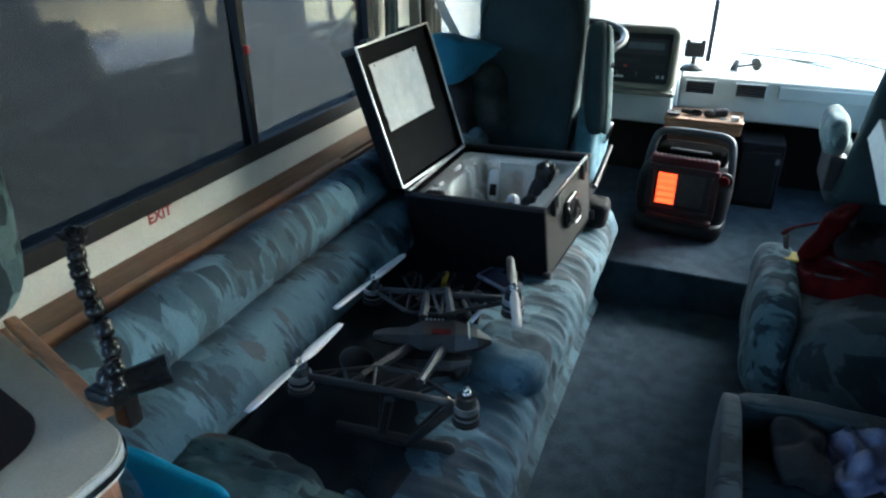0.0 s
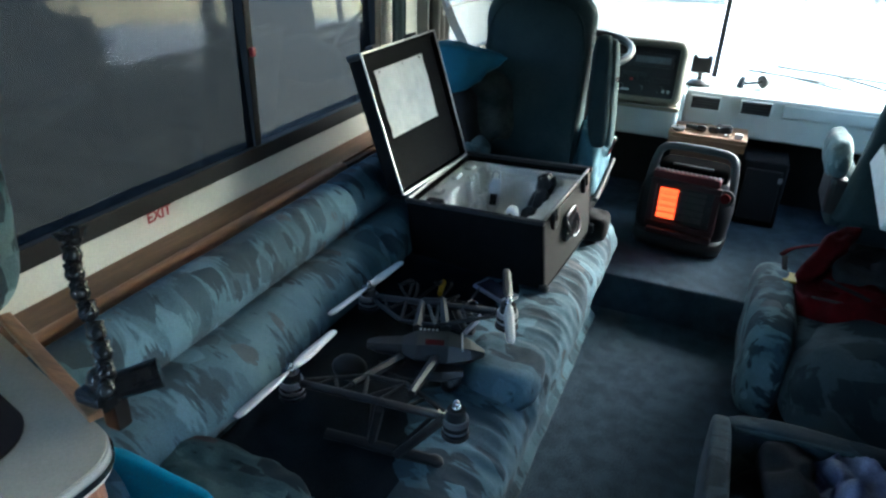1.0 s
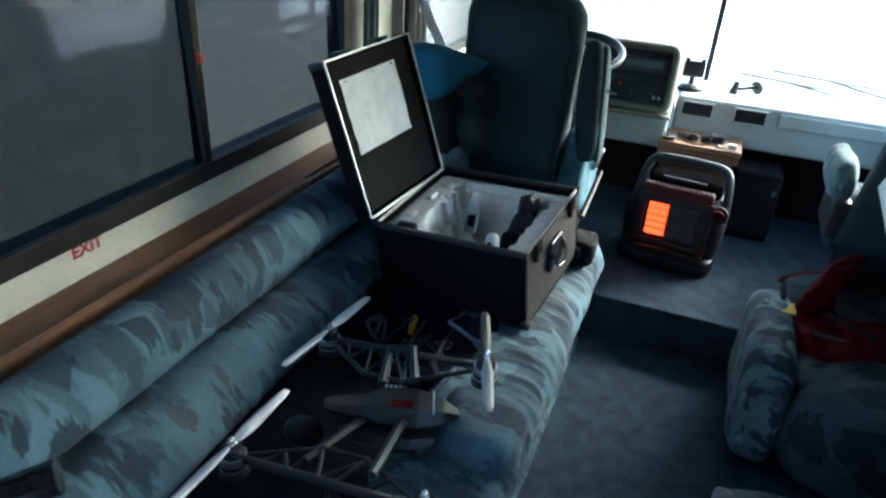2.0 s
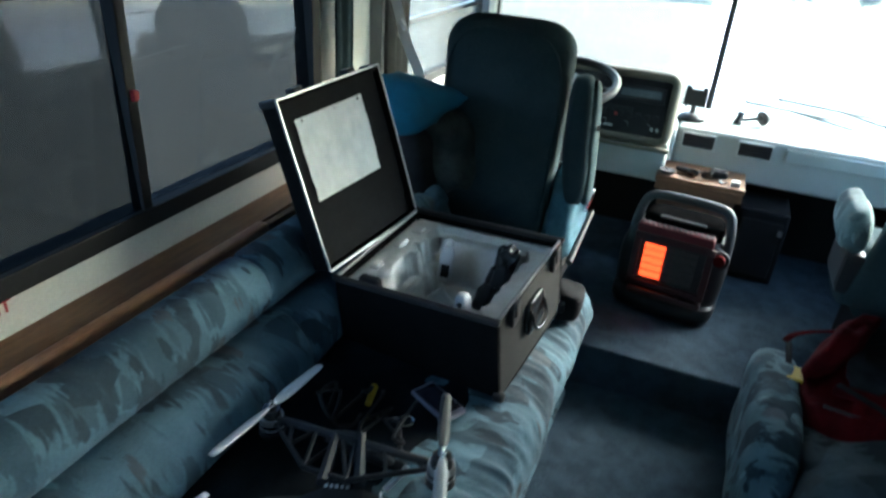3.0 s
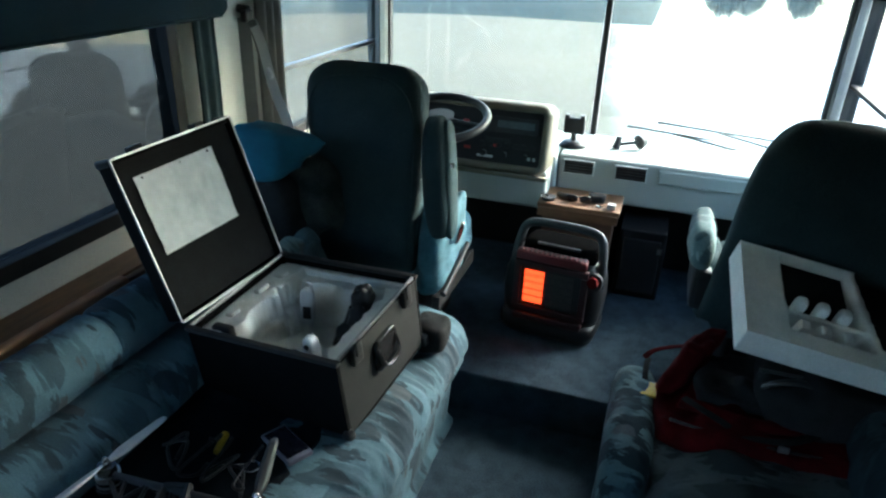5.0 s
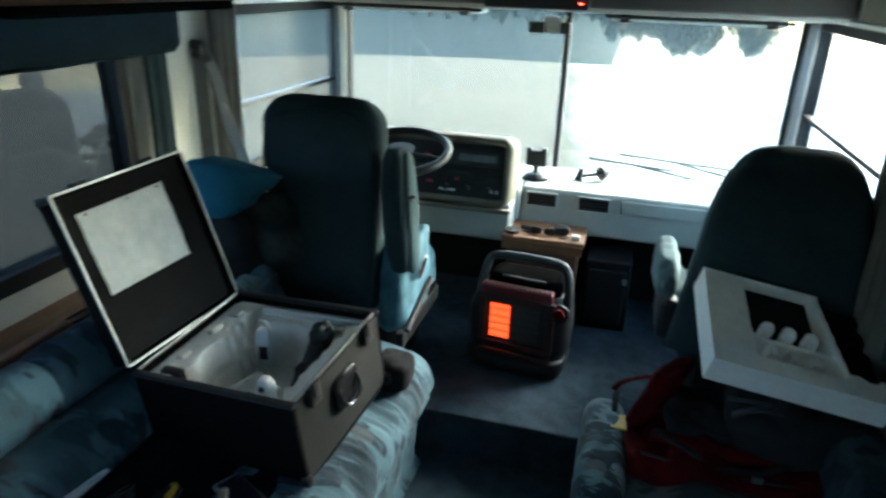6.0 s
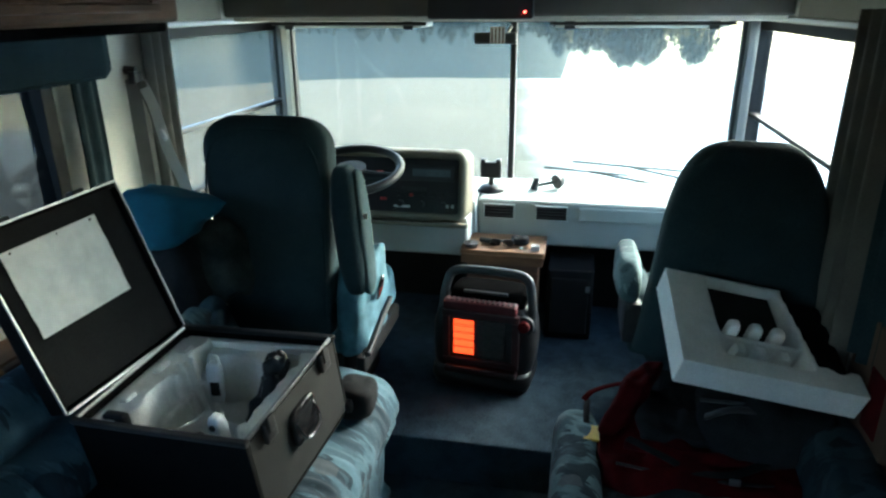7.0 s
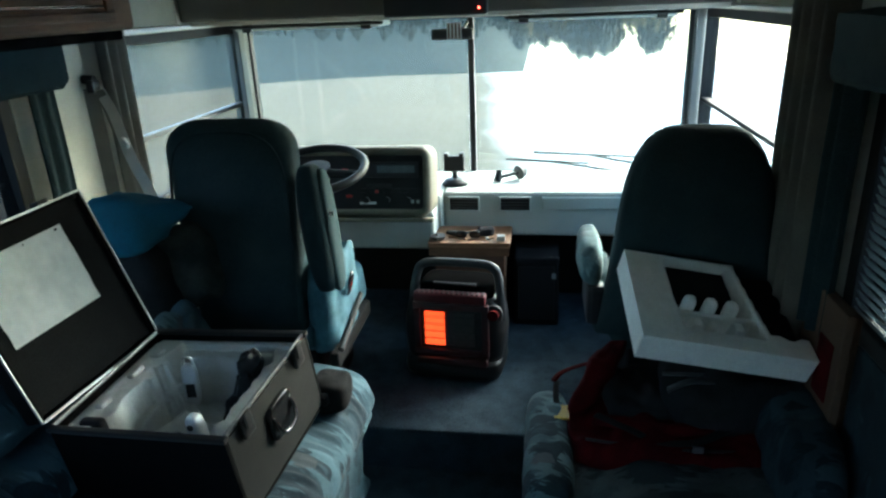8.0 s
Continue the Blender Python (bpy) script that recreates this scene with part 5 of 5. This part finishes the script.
part("print", box(1.0425, 1.0455, 1.70, 1.78, .60, .76), M_REDBAG, cb, "red printed mark")

# ---- near right bench ----
be = thing("bench_seat", (.6, .7, 0), "low upholstered bench with raised blue-grey rim", "bench")
part("rim", puff((.62, .90, .42), (.40, .035, .09), .4, wrinkle=.006), M_BENCH, be, smooth=True)
part("side_rim", puff((.222, .60, .42), (.026, .33, .09), .4, wrinkle=.006), M_BENCH, be, smooth=True)
part("seat", puff((.64, .58, .36), (.39, .30, .075), .35, wrinkle=.012), M_BENCH, be, smooth=True)
part("base", box(.24, 1.0, .30, .90, 0, .34, .02), M_SEAT, be)
part("piping", tube(curve_pts([(.25, .872, .49), (.45, .868, .507), (.80, .868, .505), (1.0, .872, .49)]), .005, 6), M_SEAT, be, smooth=True)
cl = thing("black_jacket", (.5, .75, .44), "crumpled black and navy jacket lying on the bench", "jacket")
part("body", puff((.37, .78, .475), (.055, .11, .035), .7, wrinkle=.05, freq=9), M_DARKCLOTH, cl, smooth=True)
part("sleeve", puff((.62, .70, .445), (.16, .12, .03), .7, wrinkle=.04, freq=11), M_DARKCLOTH, cl, smooth=True)
part("lining", puff((.50, .80, .465), (.10, .09, .035), .7, 60, 34, wrinkle=.045, freq=16), mat("navy_lining", (.04, .045, .10), .7, c2=(.11, .12, .19), scale=18, mix=1.0), cl, "pale navy lining", smooth=True)

# ---- galley cabinet ----
gc = thing("galley_cabinet", (-.98, -.2, 0), "oak galley cabinet with a beige laminate worktop", "cabinet")
TOP = [(-.670, .068), (-1.245, .235), (-1.245, -1.2), (-.70, -1.2)]


def slab(outline, z0, z1, inset=0.0):
    c = Vector((sum(p[0] for p in outline) / 4, sum(p[1] for p in outline) / 4))
    bm = bmesh.new()
    lo = [bm.verts.new((p[0] + (c.x - p[0]) * inset, p[1] + (c.y - p[1]) * inset * .3, z0)) for p in outline]
    hi = [bm.verts.new((p[0] + (c.x - p[0]) * inset, p[1] + (c.y - p[1]) * inset * .3, z1)) for p in outline]
    n = len(outline)
    for i in range(n):
        bm.faces.new((lo[i], lo[(i + 1) % n], hi[(i + 1) % n], hi[i]))
    bm.faces.new(hi), bm.faces.new(list(reversed(lo)))
    up = [e for e in bm.edges if abs(e.verts[0].co.z - e.verts[1].co.z) > .01]
    bmesh.ops.bevel(bm, geom=up, offset=.06, segments=6, affect='EDGES', profile=.5)
    return bm


part("worktop", slab(TOP, .715, .75), M_COUNTER, gc)
part("edge_band", slab(TOP, .712, .746, -.010), M_STRAP, gc, "pale grey edge band")
part("edge_bead", slab(TOP, .722, .735, -.024), M_CHROME, gc, "chrome bead")
part("carcass", slab(TOP, 0, .715, .06), M_OAKZ, gc)
part("sink", slab([(-.815, .04), (-1.19, .135), (-1.19, -.49), (-.76, -.49)], .70, .7545), mat("dark_glass_lid", (.012, .008, .008), .12), gc, "dark glossy glass hob lid")
st = thing("wooden_strip", (-.9, .12, .75), "narrow oak strip lying along the worktop edge", "strip")
part("batten", box(-.42, .0, -.0125, .0125, 0, .016, .005, seg=3), M_OAKX, st, m=pose(-.745, .093, .754, 0, 0, -19))
part("screw_hole", rod((-.045, 0, .0155), (-.045, 0, .0166), .006), M_BLACK, st, m=pose(-.745, .093, .754, 0, 0, -19))
gn = thing("gooseneck_clamp", (-.78, .16, .75), "black ball-jointed flexible clamp arm", "clamp arm")
pa, pb = Vector((-.75, .125, .79)), Vector((-.90, .235, .985))
for k in range(9):
    p = pa.lerp(pb, k / 8) + Vector((0, 0, .0)) + Vector((.012 * math.sin(k * .8), 0, 0))
    part("joint", (lambda b: (ball(p, .0165, b, 12), rod(p, p + (pb - pa).normalized() * .018, .012, .016, 12, b), b)[-1])(bmesh.new()), M_GLOSS, gn, smooth=True)
part("mount_plate", rod(pb, pb + Vector((-.004, .002, .014)), .022, .03, 16), M_GLOSS, gn)
part("clamp_jaw", box(-.80, -.745, .10, .145, .752, .79, .008), M_GLOSS, gn)
part("lower_jaw", box(-.79, -.755, .135, .165, .69, .752, .006), M_GLOSS, gn)
part("clamp_screw", rod((-.765, .15, .775), (-.715, .205, .785), .024, .027, 16), M_GLOSS, gn)
part("clamp_pivot", ball((-.77, .135, .80), .024, seg=12), M_GLOSS, gn, smooth=True)
bd = thing("bright_blue_cushion", (-.62, .05, .45), "bright blue cushion leaning beside the cabinet", "cushion")
part("body", puff((-.745, .165, .520), (.145, .014, .075), .45, 44, 22, .008, 9), M_SKY, bd, smooth=True)
bd = thing("patterned_blanket", (-.62, .30, .47), "folded dark green-blue patterned blanket on the sofa", "blanket")
part("body", puff((-.70, .255, .480), (.21, .085, .048), .6, 80, 40, .024, 10), M_BLANKET, bd, smooth=True)
part("fold", puff((-.50, .215, .468), (.17, .10, .036), .65, 80, 40, .024, 12), M_BLANKET, bd, smooth=True)

# ---- cloth at the windows ----
va = thing("valance", (XL + .06, 1.0, 1.38), "dark blue padded window valance", "valance")
pad = []
for a, b in (((XL + .004, 1.362), (XL + .078, 1.366)), ((XL + .078, 1.366), (XL + .084, 1.378)), ((XL + .084, 1.378), (XL + .086, 1.518)), ((XL + .086, 1.518), (XL + .004, 1.527)), ((XL + .004, 1.527), (XL + .004, 1.362))):
    pad += [(a[0] + (b[0] - a[0]) * k / 4, a[1] + (b[1] - a[1]) * k / 4) for k in range(4)]
part("pad", sweep_y(pad, -.85, 2.165, 80, .004, cloth(.004, 9, 3)), M_VALANCE, va, smooth=False)
part("welt", tube([(XL + .084, y / 20, 1.370 + .003 * noise.noise((y * .3, 1, 1))) for y in range(-17, 43)], .005, 6), M_VALANCE, va, smooth=True)


va = thing("valance", (XR - .06, 1.3, 1.38), "dark blue padded valance above the blind", "valance")
part("pad", sweep_y([(-x - .135, z) for x, z in reversed(pad)], .7, 1.93, 40, .004, cloth(.004, 9, 6)), M_SEAT, va, smooth=False)


def curtain(name, x, y0, y1, z0, z1, material, label, depth=.028, folds=5):
    t_ = thing(name, (x, (y0 + y1) / 2, z0), label, "curtain", "curtains")
    n = 60
    front = [Vector((x + depth * math.sin(2 * math.pi * folds * i / n), y0 + (y1 - y0) * i / n, 0)) for i in range(n + 1)]
    back = [p + Vector((-.006, 0, 0)) for p in reversed(front)]
    rings = []
    for j in range(13):
        z = z0 + (z1 - z0) * j / 12
        rings.append([Vector((p.x, p.y + .008 * noise.noise((p.y * 4, z * 3, 1)), z)) for p in front + back])
    part("cloth", loft(rings), material, t_, smooth=True)
    return t_


curtain("side_curtain", XL + .045, 2.01, 2.12, .74, 1.40, M_SEAT, "dark blue curtain hanging beside the long window", .007, 2)
curtain("side_curtain", XR - .05, 1.79, 1.905, .74, 1.40, M_SEAT, "gathered dark blue curtain beside the blind", .02, 2)
curtain("cab_curtain", XL + .06, 2.365, 2.525, .55, 1.528, M_CURTAIN, "gathered grey-beige cab curtain on the driver side", .03, 3)
curtain("cab_curtain", XR - .06, 1.90, 2.20, .55, 1.56, M_CURTAIN_DARK, "gathered dark brown cab curtain on the passenger side", .03, 4)
pd = thing("curtain_pad", (XL + .1, .2, .78), "blue-green padded window side panel", "curtain")
part("pad", puff((XL + .10, .12, 1.12), (.03, .17, .34), .5, wrinkle=.01), M_CHAIR, pd, smooth=True)

# ---- seat belt ----
def ribbon(points, width, thick=.0016):
    """A flat strap through points, its face turned to the aisle."""
    pts, rings = [Vector(p) for p in points], []
    for i, p in enumerate(pts):
        d = (pts[min(i + 1, len(pts) - 1)] - pts[max(i - 1, 0)]).normalized()
        a = d.cross(Vector((.55, -.82, .16))).normalized()
        c = d.cross(a).normalized()
        rings.append([p + a * u * width / 2 + c * v * thick for u, v in ((-1, -1), (1, -1), (1, 1), (-1, 1))])
    return loft(rings)


sb = thing("seat_belt", (XL + .05, 2.33, 1.36), "pale grey seat belt hanging from its wall anchor", "seat belt")
part("anchor", (lambda b: (rod((XL + .004, 2.33, 1.372), (XL + .045, 2.33, 1.372), .016, .013, 14, b), box(XL + .02, XL + .05, 2.31, 2.352, 1.325, 1.37, .008, b), b)[-1])(bmesh.new()), M_BLACK, sb)
part("webbing", ribbon(curve_pts([(XL + .055, 2.332, 1.335), (-1.13, 2.305, 1.264), (-1.075, 2.250, 1.193), (-1.055, 2.229, 1.165), (-1.0, 2.177, 1.101), (-0.93, 2.121, 1.025), (-0.88, 2.091, 0.865)]), .034), M_STRAP, sb)
part("loop", ribbon(curve_pts([(XL + .058, 2.326, 1.335), (-1.142, 2.309, 1.254), (-1.085, 2.255, 1.177)]), .030), M_WEBDARK, sb, "shaded inner layer of the belt")
part("tongue", box(-.021, .021, -.006, .006, -.018, .018, .005), M_WHITE, sb, m=Matrix.Translation((-1.055, 2.229, 1.165)) @ pose(0, 0, 0, 0, 28, -36))
part("tongue_plate", box(-.013, .013, -.003, .003, -.048, -.017, .003), M_CHROME, sb, m=Matrix.Translation((-1.055, 2.229, 1.165)) @ pose(0, 0, 0, 0, 28, -36))
part("retractor_strap", ribbon([(XL + .020, 2.335, 1.34), (XL + .020, 2.34, 1.0), (XL + .020, 2.345, .55)], .046), M_WEBDARK, sb)
pw_ = thing("teal_pillow", (-.82, 1.95, .95), "teal pillow wedged behind the driver seat", "pillow")
part("body", puff((0, 0, 0), (.21, .075, .097), .55, 60, 32, .016, 12, shape=lambda p: Vector((p.x, p.y * max(.12, 1 - abs(p.x / .21) ** 2), p.z * max(.08, 1 - abs((p.x + .05) / .26) ** 1.7)))), M_TEAL, pw_, m=pose(-.885, 1.93, .985, 0, -14, 0), smooth=True)
jk = thing("folded_clothes", (-.95, 1.9, .6), "pile of dark clothes between sofa and seat", "clothes")
part("jumper", puff((-.93, 1.95, .74), (.16, .10, .17), .6, wrinkle=.05, freq=7), M_DARKCLOTH, jk, smooth=True)
part("shirt", puff((-.86, 1.86, .62), (.12, .10, .09), .6, 56, 34, wrinkle=.04, freq=8), M_CHAIR, jk, "blue-grey patterned shirt", smooth=True)
part("sweater", puff((-.805, 2.00, .815), (.135, .06, .135), .65, 56, 34, wrinkle=.04, freq=9), mat("grey_green_wool", (.05, .06, .055), .95, spec=.1, c2=(.02, .026, .026), mix=.9, scale=9, bump=.6, bscale=220), jk, "grey-green knitted sweater", smooth=True)
part("towel", puff((-.80, 1.93, .645), (.09, .06, .075), .6, 48, 30, wrinkle=.035, freq=11), mat("pale_blue_cloth", (.11, .17, .19), .9, c2=(.05, .085, .10), mix=.9, scale=10, bump=.5, bscale=260), jk, "pale blue folded cloth", smooth=True)
bgk = thing("black_pouch", (-.25, 1.86, .45), "small black pouch on the sofa edge", "pouch")
part("body", puff((-.27, 1.80, .51), (.06, .07, .055), .6, wrinkle=.015), M_BLACKM, bgk, smooth=True)

# ---- small things by the drone ----
ph = thing("phone", (-.435, 1.205, .48), "silver-framed handset with a dark screen on the sofa", "phone")
MP = pose(-.435, 1.205, .488, 0, 0, -28)
part("body", box(-.066, .066, -.034, .034, 0, .014, .006), M_PHONE, ph, m=MP)
part("screen", box(-.056, .052, -.029, .029, .0138, .0152), mat("glossy_screen", (.02, .02, .03), .08), ph, m=MP)
sc = thing("scissors", (-.5, 1.1, .48), "small steel scissors lying on the sofa", "scissors")
bm = bmesh.new()
for a in range(16):
    rod((.018 * math.cos(a * math.pi / 8), .018 * math.sin(a * math.pi / 8), 0), (.018 * math.cos((a + 1) * math.pi / 8), .018 * math.sin((a + 1) * math.pi / 8), 0), .003, seg=6, bm=bm)
part("loop", bm, M_CHROME, sc, m=pose(-.48, 1.12, .484))
part("blade", rod((-.02, 0, 0), (-.09, -.03, 0), .004, .002, 8), M_CHROME, sc, m=pose(-.48, 1.12, .484))
yt = thing("yellow_tool", (-.6, 1.17, .48), "yellow-handled screwdriver on the sofa", "tool")
part("handle", rod((-.60, 1.19, .49), (-.585, 1.13, .486), .010, .008), M_YELLOW, yt)
cbm = thing("cable_bundle", (-.55, 1.1, .48), "tangled black cables on the sofa", "cables")
rng = random.Random(9)
for k in range(4):
    part("cable", tube(curve_pts([(-.66 + .06 * k + rng.uniform(-.04, .04), 1.08 + rng.uniform(-.06, .1), .485 + .006 * j) for j in range(6)], 6), .004, 6), M_BLACK, cbm, smooth=True)

# ---- overhead ----
oc = thing("overhead_cupboard", (-1.05, 1.4, 1.55), "oak overhead cupboard with a chrome trim line", "cupboard")
part("body", box(XL, -.990, -1.5, 2.32, 1.530, ZC, .022, seg=4), M_WALNUT, oc)
for y0, y1 in ((-1.42, -.30), (-.27, .94), (.97, 2.20)):
    dr_ = part("door", (lambda b: (box(-.989, -.974, y0, y1, 1.562, 1.588, .006, b), box(-.989, -.974, y0, y1, ZC - .05, ZC - .02, .006, b), box(-.989, -.974, y0, y0 + .045, 1.588, ZC - .05, .006, b), box(-.989, -.974, y1 - .045, y1, 1.588, ZC - .05, .006, b), box(-.9895, -.983, y0 + .04, y1 - .04, 1.584, ZC - .045, .002, b), b)[-1])(bmesh.new()), M_WALNUT, oc)
    part("trim_line", box(-.984, -.977, y0 + .05, y1 - .05, 1.600, 1.606), M_CHROME, dr_, "chrome trim line")
part("light_rail", box(XL + .09, -1.03, 1.4, 2.30, 1.500, 1.531, .008), M_DEEPBLACK, oc)
# olive-beige sheets put the shade above the side windows into the wall's colour
for x0, x1, y0, side in ((XL + .001, XL + .013, 2.33, "driver"), (XR - .013, XR - .001, 2.21, "passenger")):
    single("trim", box(x0, x1, y0, 3.015, 1.524, ZC - .002, .003), M_WALLSHADE, "olive-beige lining above the %s side window" % side, "lining", "structure")
    single("trim", box(x0 - .004, x1 + .004, y0, 3.40, 1.506, 1.521, .004), M_WHITE, "pale trim strip over the %s side window" % side, "trim", "structure")
hd = thing("overhead_header", (0, 3.2, 1.5), "beige overhead header with tan fascia above the windscreen", "header")
part("soffit", box(XL + .02, XR - .02, 3.10, 3.45, 1.51, 1.56, .012), M_CEIL, hd)
part("fascia", box(XL + .02, XR - .02, 3.02, 3.10, 1.53, ZC, .012), M_HEADER, hd, "grey-brown overhead fascia")
part("monitor_box", box(-.30, .12, 2.96, 3.05, 1.52, 1.66, .012), M_BLACK, hd, "black monitor housing with a red light")
part("lamp", box(.085, .092, 2.957, 2.961, 1.545, 1.550), mat("red_indicator", (.4, .01, .01), .5, emit=(1, .02, .01), power=6), hd)
for x0, x1 in ((-1.02, -.36), (.20, .88)):
    v = part("sun_visor", box(x0, x1, 3.13, 3.36, 1.484, 1.508, .010, seg=4), M_DASH, hd, "folded cream sun visor")
    for xk in (x0 + .06, x1 - .06):
        part("visor_clip", box(xk - .022, xk + .022, 3.12, 3.15, 1.476, 1.512, .006), M_BLACK, v)
    part("visor_rod", rod((x0 - .02, 3.12, 1.50), (x1 + .02, 3.12, 1.50), .007), M_BLACK, v)
mi = thing("rear_view_mirror", (-.06, 3.3, 1.45), "rear-view mirror with a small striped tag", "mirror")
part("housing", box(-.16, .03, 3.28, 3.30, 1.41, 1.46, .012), M_BLACK, mi)
part("stem", rod((-.02, 3.30, 1.45), (-.01, 3.44, 1.48), .008), M_BLACK, mi)
part("tag", box(-.085, -.02, 3.268, 3.273, 1.415, 1.485), M_STRAP, mi, "pale striped tag")
for k in range(4):
    part("tag_stripe", box(-.080 + .016 * k, -.073 + .016 * k, 3.265, 3.2685, 1.418, 1.482), M_CARD, mi)
